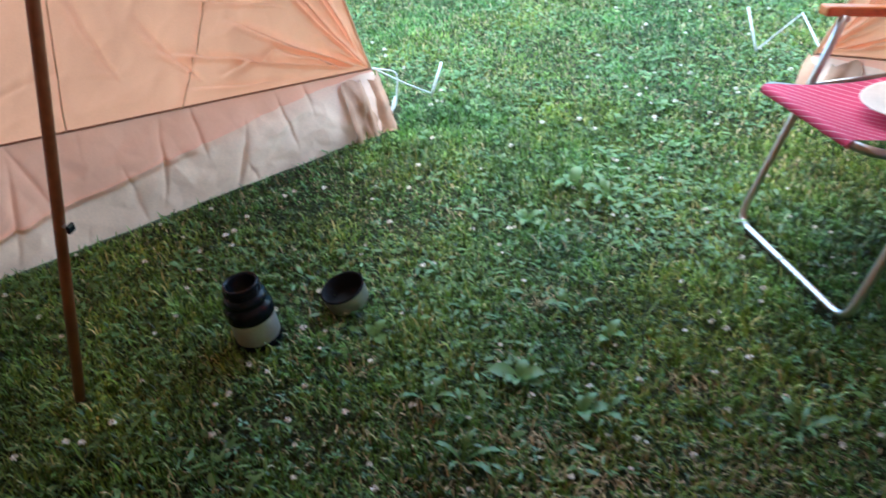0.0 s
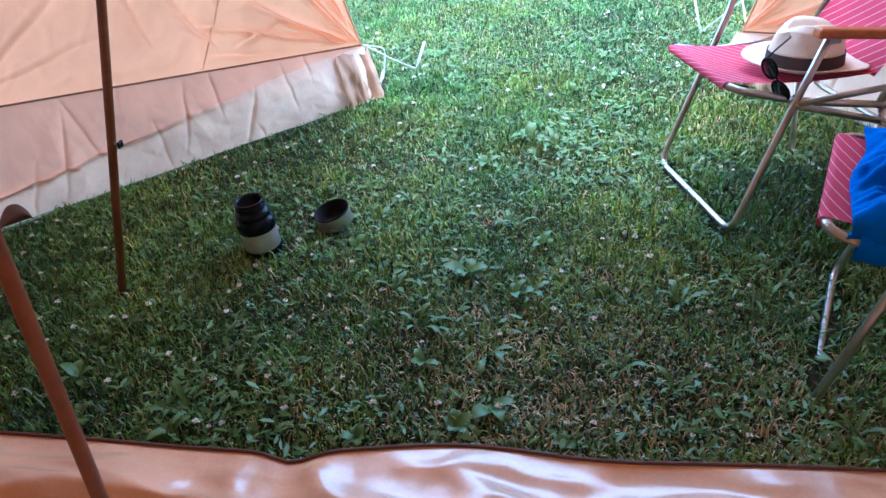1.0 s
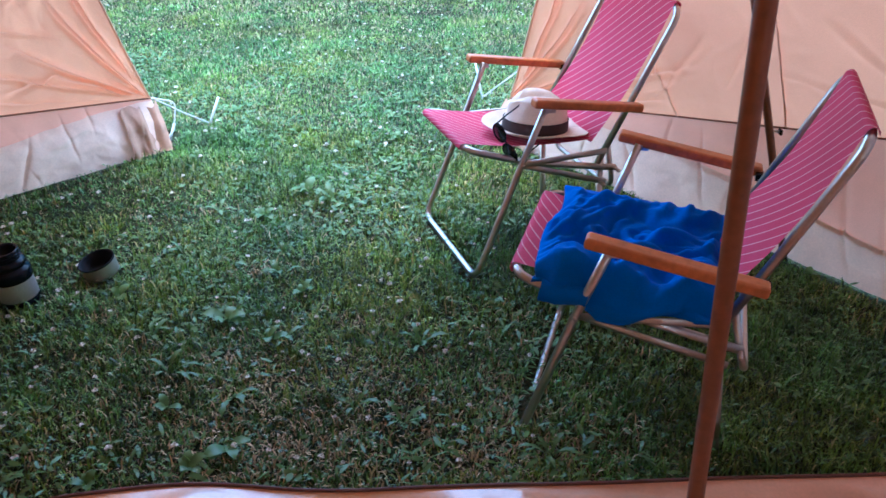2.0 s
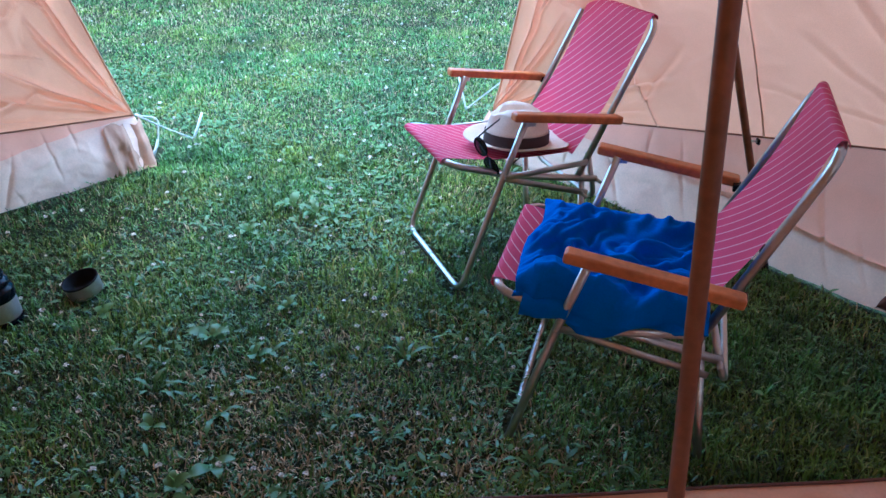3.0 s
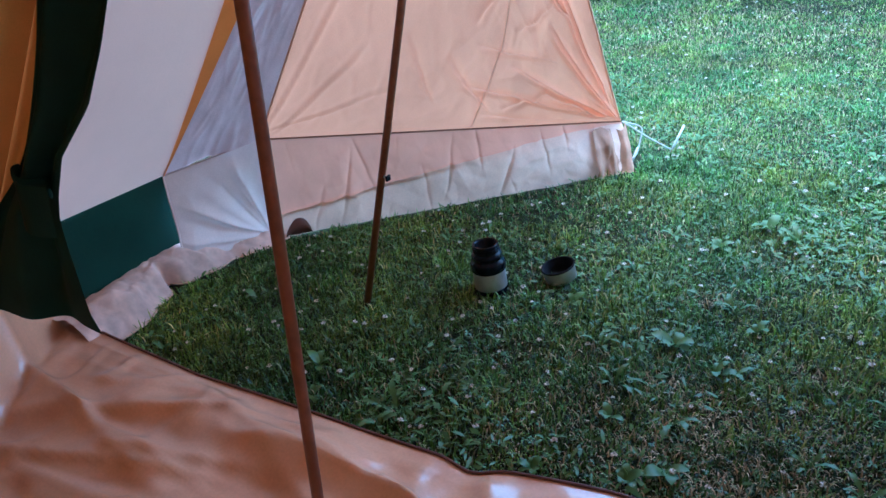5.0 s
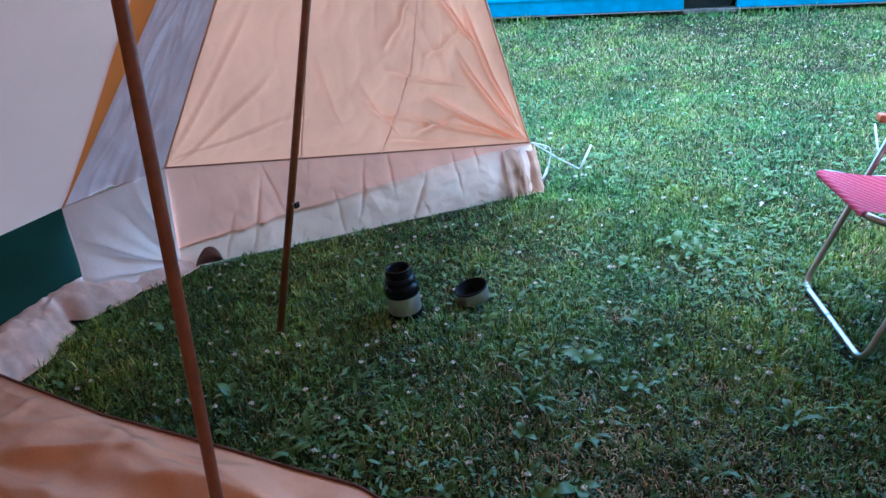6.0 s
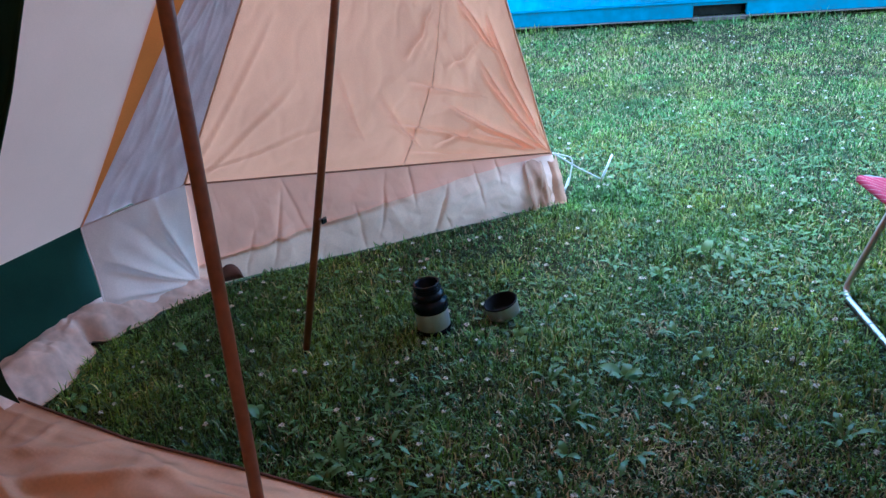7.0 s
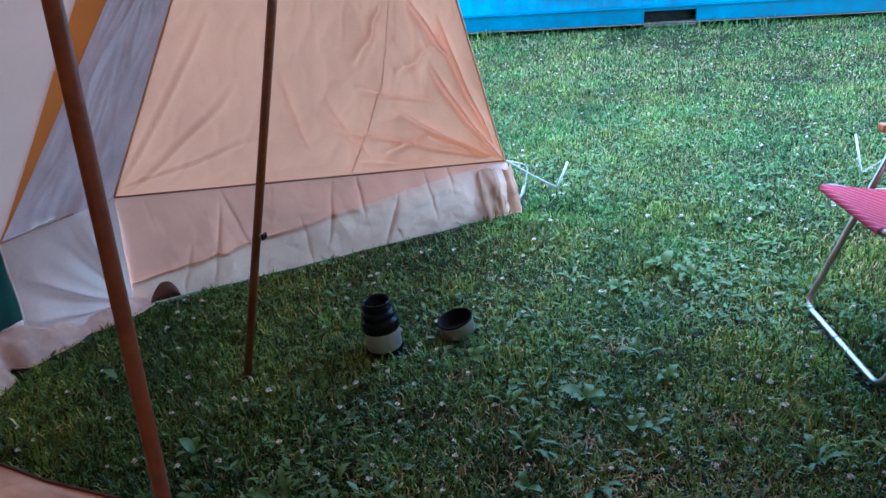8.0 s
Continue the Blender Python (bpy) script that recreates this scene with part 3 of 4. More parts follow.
    sheet("gauze", gauze, 50, 140, GAUZE, gus)
    tube("gusset_seam", [gauze(1, v) for v in np.linspace(0, 1, 30)], 0.004, SEAM, gus, "", 6)
    tube("side_seam", [gauze(0, v) for v in np.linspace(0, 1, 30)], 0.004, GAUZE, gus, "", 6)

    def white(u, v):
        p = S.lerp(P, u).lerp(L.lerp(M, u), v)
        inward = Vector((-n2.x, -n2.y, 0)) * (1 if n2.x * mirror > 0 else -1)
        d = 0.02 * math.sin(math.pi * v) * (0.4 + 0.8 * ns(u * 2.5, v * 2, seed + 2)) + 0.012 * facet(u * 3 + v, v * 2.6 - u, seed + 6) * math.sin(math.pi * v)
        run, turn = math.hypot(1 - u, 1 - v), math.atan2(1 - v, 1 - u + 1e-6)
        for at, amp, wide in ((0.62, 0.040, 0.07), (0.95, -0.018, 0.08), (0.30, 0.026, 0.06), (1.25, 0.020, 0.06)):
            side = turn - at - 0.05 * ns(run * 3, at * 9)
            d += amp * (math.exp(-abs(side) / wide) - 0.5 * math.exp(-((side + 1.7 * wide) / wide) ** 2)) * math.sin(math.pi * min(1, run / 1.15)) * min(1, 5 * v)
        d += 0.028 * max(0, v - 0.6) * (1 - u) / 0.4
        return p + inward * d

    low = sheet("white_flap", white, 70, 70, WHITE_FLAP, gus, "creased off-white flap below the gauze")
    tube("side_hem", [white(0, v) for v in np.linspace(0, 1, 30)], 0.0035, WHITE_FLAP, low, "", 6)
    tube("bottom_hem", [white(u, 1) for u in np.linspace(0, 1, 30)], 0.0035, WHITE_FLAP, low, "", 6)
    tube("top_seam", [white(u, 0.0) for u in np.linspace(0, 1, 30)], 0.003, GAUZE, low, "", 6)
    return wing, gus


APEX_L, APEX_R = (-0.25, 1.46, 2.0), (1.40, 1.52, 2.0)
porch_side("left", (-0.30, 2.78, 0.21), (-1.27, 1.50, 0.455), APEX_L, (-0.235, 2.70, 0.0), (-1.36, 1.545, 0.0),
           (-1.60, 1.29, 0.345), (-1.44, 1.18, 0.012), (-1.345, 1.54, 0.03), -1, 1.0)
porch_side("right", (1.28, 2.95, 0.17), (2.48, 1.44, 0.55), APEX_R, (1.24, 2.86, 0.0), (2.52, 1.38, 0.0),
           (2.80, 1.12, 0.345), (2.63, 1.05, 0.012), (2.51, 1.36, 0.015), 1, 5.0)


def side_wall(tag, x_seam, apex, y_front, x_foot, mirror, seed):
    """Sloping pale side wall with green band, running back to the main tent."""
    A = Vector(apex)
    w = thing("wall_" + tag, "pale pink canvas side wall with dark green lower band", "tent wall", kind="structure")
    S = Vector((x_seam, y_front, 0.345))

    def pink(u, v):
        a, b = S.lerp(A, v), Vector((x_seam + 0.05 * mirror, -2.6, 0.37)).lerp(Vector((A.x, -2.6, 2.12)), v)
        p = a.lerp(b, u)
        return p + Vector((1, 0, 0.4)) * (0.012 * ns(u * 9, v * 2.5, seed))

    sheet("upper_panel", pink, 60, 30, PINK, w)

    # Orange band widening upward stands for light glowing through the cloth.
    def edging(u, v):
        p = pink(u * 0.019 * (0.06 + 3.4 * v), v) + Vector((-mirror * 0.006, 0, -0.002))
        return p

    sheet("edging", edging, 4, 30, SEAM_GLOW, w, "orange band along the seam, coloured like light glowing through canvas")

    def green(u, v):
        a, b = pink(u, 0) + Vector((-mirror * 0.003, 0, 0)), Vector((x_foot, y_front - 0.03 - u * 3.9, 0.0))
        return a.lerp(b, v) + Vector((0.012 * ns(u * 14, v * 1.5, seed + 3), 0, 0))

    sheet("green_band", green, 60, 10, GREEN, w, "dark green lower band")
    strip = thing("ground_flap", "crumpled cream mud flap lying on the grass", "mud flap", "ground flaps")

    def lie(u, v):
        y = y_front + 0.28 - u * 0.92
        wdt = 0.17 + 0.03 * ns(u * 6, seed) + 0.20 * max(0, u - 0.62) - 0.08 * math.exp(-((u - 0.54) / 0.03) ** 2)
        x = x_foot + mirror * (0.03 - wdt * v - 0.02 * math.sin(u * 9))
        x -= mirror * 0.10 * max(0, 0.25 - u) * 4 * 0.8
        z = 0.085 * (1 - v) ** 1.3 + (0.030 * (1 + facet(u * 9, v * 1.8 + u * 3, seed)) + 0.012 * (1 + facet(u * 21 + 2 * v, v * 4, seed + 2))) * math.sin(math.pi * v) + 0.01 * (1 + ns(u * 20, v * 4, seed))
        return Vector((x, y, max(z, 0.01)))

    sheet("flap", lie, 180, 40, MUD, strip)
    tube("edge_hem", [lie(u, 1) + Vector((0, 0, 0.002)) for u in np.linspace(0, 1, 50)], 0.0035, FLAP, strip, "stitched hem of the flap", 6)
    return w


side_wall("left", -1.60, APEX_L, 1.29, -1.50, -1, 3.0)
side_wall("right", 2.80, APEX_R, 1.12, 2.70, 1, 6.0)


def canopy():
    """Roof over the porch and the main tent, and the tent's closed back; none of it in view."""
    roof = thing("ceiling", "orange canvas roof of the tent and porch", "tent roof", kind="structure")
    sheet("roof", lambda u, v: Vector((-0.25 + 1.65 * u, 1.46 + 0.06 * u - 4.1 * v, 2.0 + 0.12 * v - 0.04 * math.sin(math.pi * u) * (1 - v))), 12, 24, INNER, roof)
    # Unseen front sheet, added with its reach set to darken the near grass.
    sheet("shade_canopy", lambda u, v: Vector((-0.27 + 1.69 * u, 1.46 + 0.06 * u + 0.86 * v, 2.0 - 0.14 * v - 0.05 * math.sin(math.pi * u) * (0.4 + v))), 16, 12, INNER, roof, "unseen orange canvas roof front added to shade the porch lawn")
    back = thing("wall_back", "orange canvas back wall of the tent", "tent wall", kind="structure")
    sheet("canvas", lambda u, v: Vector((-1.68 + 4.56 * u, -2.62, 0.0)).lerp(Vector((-0.25 + 1.65 * u, -2.6, 2.12)), v), 10, 10, INNER, back)
    return roof


canopy()


def front_wall():
    """Amber inner wall beside the doorway, behind the tied curtain."""
    w = thing("wall_front", "amber canvas inner wall beside the doorway", "tent wall", kind="structure")

    def f(u, v):
        z = 0.05 + 1.7 * v
        x = -1.6 + 0.816 * (z - 0.345) + 0.14 * u
        return Vector((x, 0.55 + 0.015 * ns(u * 5, v * 4, 2), z))

    sheet("panel", f, 14, 30, INNER, w)

    def lining(u, v):
        z = 0.05 + 1.7 * v
        return Vector((-1.6 + 0.816 * (z - 0.345) + 0.05 + 0.012 * ns(u * 8, v * 3, 5), 0.545 - 3.1 * u, z))

    sheet("side_lining", lining, 40, 20, INNER, w, "amber lining along the side wall")


front_wall()


def curtain():
    """Green door curtain, gathered by a tie and flaring below it."""
    c = thing("door_curtain", "dark green cotton door curtain tied back with a loop", "curtain")

    def f(u, v):
        z = 1.95 - 1.64 * v
        tie = math.exp(-((z - 0.72) / 0.14) ** 2)
        lo = np.interp(z, (0.31, 0.60, 0.72, 0.79, 0.92, 1.05, 1.17, 1.95), (-1.44, -1.22, -1.09, -1.03, -0.95, -0.87, -0.80, -0.26))
        hi = np.interp(z, (0.31, 0.37, 0.63, 0.70, 0.80, 0.93, 1.06, 1.17, 1.95), (-0.90, -0.925, -0.925, -0.90, -0.838, -0.686, -0.591, -0.522, -0.02))
        mid, half = (lo + hi) / 2, (hi - lo) / 2
        a = (u - 0.5) * 2
        y = 0.47 + (0.026 + 0.010 * tie) * math.sin(u * 11 + 1.5 * ns(u * 3, z * 1.5)) * (1 - 0.4 * tie) - 0.03 * math.cos(a * 1.5) - 0.10 * max(0, -a) * max(0, 0.7 - z) * 2
        return Vector((mid + a * half, y, z))

    sheet("cloth", f, 70, 60, GREEN, c)
    loop = [f(u, 0.745) + Vector((0, -0.012, 0.02 * math.sin(u * 5))) for u in np.linspace(0.12, 0.9, 25)]
    tube("tie_band", loop, 0.014, GREEN, c, "", 8, 0.35)

    def tail(u, v):
        return Vector((-0.95 + 0.12 * u - 0.02 * v, 0.385 - 0.03 * math.sin(u * 3), 0.775 - 0.13 * v - 0.02 * u))

    sheet("tie_end", tail, 6, 10, GREEN, c, "loose end of the tie")
    tube("tie_cord", [(-0.935, 0.375, 0.755), (-0.925, 0.372, 0.68), (-0.92, 0.372, 0.63)], 0.003, PIPING, c, "thin brown cord")


curtain()


# ---- poles ----
def pole(foot, top, r, label, button=None):
    f, t = Vector(foot), Vector(top)
    p = thing("tent_pole", label, "tent pole", "tent poles")
    d = (t - f).normalized()
    tube("shaft", [f, f.lerp(t, 0.4), t], r, POLE, p, "", 14)
    tube("joint_sleeve", [f.lerp(t, 0.80), f.lerp(t, 0.82), f.lerp(t, 0.83)], r * 1.12, POLE, p, "", 14)
    tube("foot_cap", [f - d * 0.002, f + d * 0.03], r * 1.08, BLACK, p, "dark rubber foot cap", 14)
    if button:
        b = f.lerp(t, button)
        side = Vector((0.85, -0.3, 0))
        screw = tube("screw", [b, b + side * 0.035], 0.004, STEEL, p, "small steel clamp screw", 8)
        part("wing_nut", box_bm((0.008, 0.022, 0.018), b + side * 0.035, 0.003), BLACK, screw, "dark wing nut")
    return p


pole((-0.005, 0.190, 0.02), (-0.037, 0.329, 2.06), 0.0108, "slim brown tent pole standing on the groundsheet")
pole((-0.669, 1.240, -0.005), (-0.205, 1.345, 1.98), 0.0118, "slim brown tent pole with clamp screw in the grass", 0.245)
pole((1.380, 0.372, 0.02), (1.242, 0.398, 2.06), 0.0135, "slim brown tent pole standing beside the chair")
pole((2.13, 1.78, 0.0), (1.40, 1.535, 1.98), 0.0118, "slim brown slanted tent pole behind the chairs", 0.25)


# ---- folding chairs ----
def folding_chair(arm_w, seat_w, top_w, foot_w, arm_front, arm_back, top, seat_z, joint):
    """Local axes: x backwards from the front feet, y to the sitter's left, z up. Widths are half widths."""
    ax, az = arm_front
    bx, bz = arm_back
    tx, tz = top
    jx, jz = joint
    sz = seat_z
    ch = thing("folding_chair", "red striped folding camping chair with wooden armrests", "chair", "folding chairs")
    r = 0.0105
    tube("front_leg_frame", rounded([(ax + 0.055, -arm_w + 0.017, az - 0.014), (jx, -0.238, jz), (0.0, -foot_w - 0.018, 0.012), (0.0, foot_w + 0.018, 0.012), (jx, 0.238, jz), (ax + 0.055, arm_w - 0.017, az - 0.014)], 0.05), r, STEEL, ch, "bent steel tube leg frame")
    tube("rear_leg_frame", rounded([(0.425, -0.205, 0.37), (0.46, -0.205, 0.012), (0.46, 0.205, 0.012), (0.425, 0.205, 0.37)], 0.05), r, STEEL, ch, "bent steel tube leg frame")
    tube("seat_frame", rounded([(0.475, -0.22, 0.335), (0.165, -0.22, sz - 0.05), (-0.037, -seat_w - 0.02, sz), (-0.037, seat_w + 0.02, sz), (0.165, 0.22, sz - 0.05), (0.475, 0.22, 0.335)], 0.06, 7), r, STEEL, ch)
    tube("back_frame", rounded([(0.40, -0.215, 0.335), (tx, -top_w - 0.015, tz), (tx, top_w + 0.015, tz), (0.40, 0.215, 0.335)], 0.06, 7), r, STEEL, ch)
    tube("lower_brace", rounded([(0.445, -0.20, 0.42), (0.49, -0.20, 0.255), (0.49, 0.20, 0.255), (0.445, 0.20, 0.42)], 0.05), r * 0.85, STEEL, ch)
    for s in (-1, 1):
        tube("side_link", [(jx, s * 0.246, jz + 0.004), (0.43, s * 0.228, 0.400)], 0.010, STEEL, ch, "flat steel link", 8, 0.35)
        tube("lower_link", [(jx, s * 0.228, jz - 0.004), (0.45, s * 0.214, 0.285)], 0.010, STEEL, ch, "flat steel link", 8, 0.35)
        for x, z in ((jx, jz), (0.425, 0.29), (0.47, 0.336)):
            tube("rivet", [(x, s * 0.20, z), (x, s * 0.252, z)], 0.006, STEEL, ch, "", 8)
        slope = math.degrees(math.atan2(az - bz, bx - ax))
        arm = part("armrest", box_bm((math.hypot(bx - ax, az - bz), 0.038, 0.026), (0, 0, 0), 0.007, 3), WOOD, ch, "varnished orange-brown wooden armrest")
        arm.matrix_basis = pose((ax + bx) / 2, s * arm_w, (az + bz) / 2, 0, slope, 0)
        for ob in (part("bracket", box_bm((0.034, 0.003, 0.022), (ax + 0.062, s * (arm_w - 0.004), az - 0.026), 0.001), STEEL, arm, "steel bracket"),
                   part("arm_hinge", box_bm((0.02, 0.03, 0.02), (bx - 0.006, s * (arm_w - 0.02), bz - 0.006), 0.003), BLACK, arm, "dark arm hinge")):
            ob.matrix_basis = arm.matrix_basis.inverted()

    def seat(u, v):
        wide = seat_w - 0.006 + (0.192 - seat_w) * u - 0.008 * math.sin(math.pi * u)
        y = -wide + 2 * wide * v
        if u < 0.16:
            a = math.radians(250 - 160 * u / 0.16)
            return Vector((-0.037 + 0.0125 * math.cos(a), y, sz + 0.0125 * math.sin(a)))
        k = (u - 0.16) / 0.84
        z = sz + 0.0125 - (sz - 0.414) * k - 0.016 * math.sin(math.pi * k)
        return Vector((-0.037 + 0.437 * k, y, z - 0.008 * math.sin(math.pi * v) * min(1, 4 * k)))

    sheet("seat", seat, 40, 20, FABRIC, ch, "taut woven red fabric with pale stripes", uv=lambda u, v: (0.815 * 0.47 * u + 0.58 * 0.38 * v, u))

    def rest(u, v):
        wide = 0.186 + (top_w - 0.193) * u - 0.008 * math.sin(math.pi * u)
        y = -wide + 2 * wide * v
        if u > 0.9:
            a = math.radians(155 - 170 * (u - 0.9) / 0.1)
            return Vector((tx + 0.0125 * math.cos(a), y, tz + 0.0125 * math.sin(a)))
        k = u / 0.9
        p = Vector((0.395, 0, 0.415)).lerp(Vector((tx - 0.0113, 0, tz + 0.0053)), k)
        d = 0.022 * math.sin(math.pi * k)
        return p + Vector((0.87 * d, y, -0.49 * d))

    sheet("backrest", rest, 40, 20, FABRIC, ch, "taut woven red fabric with pale stripes", uv=lambda u, v: (0.707 * 0.51 * u + 0.707 * 0.36 * v, u))
    return ch


chair_a = folding_chair(0.258, 0.180, 0.193, 0.226, (0.140, 0.585), (0.511, 0.543), (0.636, 0.830), 0.433, (0.130, 0.385))
chair_b = folding_chair(0.284, 0.199, 0.183, 0.240, (0.130, 0.598), (0.493, 0.535), (0.624, 0.831), 0.448, (0.114, 0.373))
POSE_1 = pose(0.987, 1.844, 0.006, -1.1, 1.7, 19.5)
POSE_2 = pose(1.233, 1.199, -0.018, 1.8, -2.2, -18.2)
chair_a.matrix_world = POSE_1
chair_b.matrix_world = POSE_2
tagged(chair_a, "red striped folding chair with a hat on it")
tagged(chair_b, "red striped folding chair with a blue shirt on it")


# ---- hat, sunglasses, shirt ----
def hat():
    h = thing("hat", "cream felt fedora with a wide dark brown band", "hat")

    def brim(u, v):
        a = 2 * math.pi * u
        k = 0.092 + (0.160 - 0.092) * v
        x, y = (k * 1.10) * math.cos(a), k * 0.90 * math.sin(a)
        z = 0.006 + v ** 1.5 * (0.020 * math.cos(a) ** 2 * (1 if math.cos(a) < 0 else -0.2) + 0.020 * math.sin(a) ** 2)
        return Vector((x, y, z))

    b = sheet("brim", brim, 64, 14, STRAW, h)
    b.modifiers.new("thickness", "SOLIDIFY").thickness = 0.003

    def crown(u, v):
        a = 2 * math.pi * u
        prof = [(1.0, 0.0), (0.97, 0.042), (0.91, 0.082), (0.82, 0.108), (0.62, 0.124), (0.35, 0.123), (0.0, 0.114)]
        t = v * (len(prof) - 1)
        i = min(int(t), len(prof) - 2)
        f = t - i
        k = prof[i][0] * (1 - f) + prof[i + 1][0] * f
        z = prof[i][1] * (1 - f) + prof[i + 1][1] * f
        c, s = math.cos(a), math.sin(a)
        x, y = 0.107 * k * c, 0.087 * k * s
        pinch = max(0, -c) * math.exp(-((abs(s) - 0.55) / 0.3) ** 2) * max(0, min(1, (z - 0.045) / 0.05))
        y *= 1 - 0.30 * pinch
        x *= 1 - 0.12 * pinch
        z -= 0.022 * math.exp(-(y / 0.022) ** 2) * max(0, min(1, (z - 0.098) / 0.02)) + max(0, x) * 0.10 * (z / 0.13)
        return Vector((x, y, z))

    sheet("crown", crown, 64, 36, STRAW, h)
    sheet("hat_band", lambda u, v: Vector(((0.1095 - 0.0025 * v) * math.cos(2 * math.pi * u), (0.0895 - 0.002 * v) * math.sin(2 * math.pi * u), 0.007 + 0.038 * v)), 64, 3, BAND, h, "dark brown ribbon band")
    return h


H = hat()
H.matrix_world = POSE_1 @ pose(0.252, -0.068, 0.428, 0, 1, -8)


def sunglasses():
    g = thing("sunglasses", "black sunglasses hanging over the seat edge", "sunglasses")
    for s in (-1, 1):
        def lens(u, v, s=s):
            a, k = 2 * math.pi * u, v
            return Vector((s * 0.034 + 0.029 * k * math.cos(a), -0.006 * (1 - k * k) + 0.004, 0.022 * k * math.sin(a) + 0.003 * k * math.cos(a) * s))
        glass = sheet("lens", lens, 24, 5, LENS, g, "dark glossy lens")
        rim = [Vector((s * 0.034 + 0.030 * math.cos(t), 0.004, 0.023 * math.sin(t) + 0.003 * math.cos(t) * s)) for t in np.linspace(0, 2 * math.pi, 25)]
        tube("rim", rim, 0.0028, BLACK, glass, "", 6)
        tube("temple", [(s * 0.064, 0.004, 0.008), (s * 0.068, 0.05, 0.010), (s * 0.068, 0.115, 0.004), (s * 0.066, 0.140, -0.018)], 0.0025, BLACK, g, "", 6)
    tube("bridge", [(-0.006, 0.003, 0.006), (0, 0.001, 0.009), (0.006, 0.003, 0.006)], 0.003, BLACK, g, "", 6)
    return g


SG = sunglasses()
lens_way, temple_way = Vector((0.42, -0.34, -0.84)).normalized(), Vector((0.88, 0.42, 0.22)).normalized()
upright = lens_way.cross(temple_way).normalized()
temple_way = upright.cross(lens_way)
SG.matrix_world = POSE_1 @ Matrix.Translation((0.085, -0.198, 0.445)) @ Matrix((lens_way, temple_way, upright)).transposed().to_4x4()


def ridge(x, y, z):
    """A smooth pressed ridge of cloth, 0..1."""
    q = abs(noise.noise(Vector((x, y, z))))
    return math.exp(-(q / 0.16) ** 2)


def shirt():
    s = thing("blue_shirt", "crumpled bright blue cotton shirt draped over the seat", "shirt")

    def f(u, v):
        """u along the seat backwards, v from its far side over the near edge."""
        x = 0.008 + 0.427 * u + 0.020 * ns(v * 3, 1.0) * (1 - u)
        run = 0.53 * v
        y = 0.215 - run
        z = 0.458 - 0.034 * u - 0.014 * math.sin(math.pi * min(1, v * 1.25))
        a, b = x * 10 + y * 5, y * 12 - x * 6
        wa, wb = a + 0.9 * ns(a * 0.35, b * 0.35, 6), b + 0.9 * ns(a * 0.35, b * 0.35, 12)
        fold = 0.020 * ridge(wa * 0.35, wb * 0.75, 3.0) + 0.022 * ridge(wa * 0.85 + 4, wb * 0.45, 8.0) + 0.012 * ridge(wa * 1.3, wb * 1.6, 5.0)
        fold += 0.014 * (1 + facet(u * 5 + v, v * 5 - u, 4.0)) + 0.008 * facet(u * 12 + 3 * v, v * 11, 7.0)
        fold += 0.034 * math.exp(-((u - 0.86) / 0.12) ** 2 - ((v - 0.62) / 0.12) ** 2)
        fold *= min(1, 6 * v + 0.1, 7 * (u + 0.04), 7 * (1.04 - u))
        z += max(0.0, fold)
        over = -0.205 - y
        if over > 0:
            drop = over * (0.10 + 0.44 * math.sin(math.pi * min(1, u * 1.05)) ** 2 + 0.25 * ns(u * 4, 2.0))
            y = -0.205 - 0.040 * (1 - math.exp(-over / 0.025)) + (0.010 * math.sin(u * 17 + over * 20) + 0.028 * facet(u * 6 + over * 8, over * 14, 2.0)) * min(1, over / 0.05)
            z -= 0.010 * (1 - math.exp(-over / 0.02)) + max(0, drop - 0.006) + fold * min(1, over / 0.04)
        return Vector((x, y, z))

    c = sheet("cloth", f, 130, 130, BLUE_CLOTH, s)
    c.modifiers.new("thickness", "SOLIDIFY").thickness = 0.004

    def sleeve(u, v):
        a = math.pi * 2 * v
        r = 0.030 + 0.008 * facet(u * 3, v * 5, 1.0)
        x = 0.03 + 0.11 * u
        return Vector((x + 0.005 * math.sin(a), -0.222 - 0.02 * u + r * 0.7 * math.cos(a), 0.420 + 0.012 * u + r * math.sin(a) * 0.9))

    sheet("sleeve", sleeve, 14, 18, BLUE_CLOTH, s, "bunched sleeve")
    return s


SH = shirt()
SH.matrix_world = POSE_2


# ---- flask and cup ----
def flask():
    f = thing("vacuum_flask", "open steel vacuum flask with black neck", "flask")
    put("body", lathe_mesh("body", [(0.0, 0.014), (0.054, 0.014), (0.0555, 0.02), (0.0555, 0.085), (0.054, 0.091)], BRUSHED), f, "brushed steel body")
    put("base_ring", lathe_mesh("base_ring", [(0.0, 0.0), (0.054, 0.0), (0.0575, 0.003), (0.0575, 0.018), (0.056, 0.021)], BLACK), f, "black base ring")
    put("shoulder", lathe_mesh("shoulder", [(0.0565, 0.082), (0.0595, 0.087), (0.0595, 0.110), (0.057, 0.118), (0.050, 0.123), (0.0495, 0.127), (0.0525, 0.130), (0.0525, 0.140), (0.047, 0.147), (0.043, 0.150)], BLACK), f, "stepped black plastic shoulder")
    neck = put("neck", lathe_mesh("neck", [(0.043, 0.148), (0.0435, 0.174), (0.0425, 0.178), (0.039, 0.178), (0.036, 0.172), (0.033, 0.134), (0.0, 0.129)], BLACK), f, "black threaded neck")
    for z in (0.154, 0.162):
        ring = [Vector((0.0445 * math.cos(t), 0.0445 * math.sin(t), z + 0.004 * t / 6.28)) for t in np.linspace(0, 2 * math.pi, 33)]
        tube("thread", ring, 0.0018, BLACK, neck, "", 6)
    return f


FL = flask()
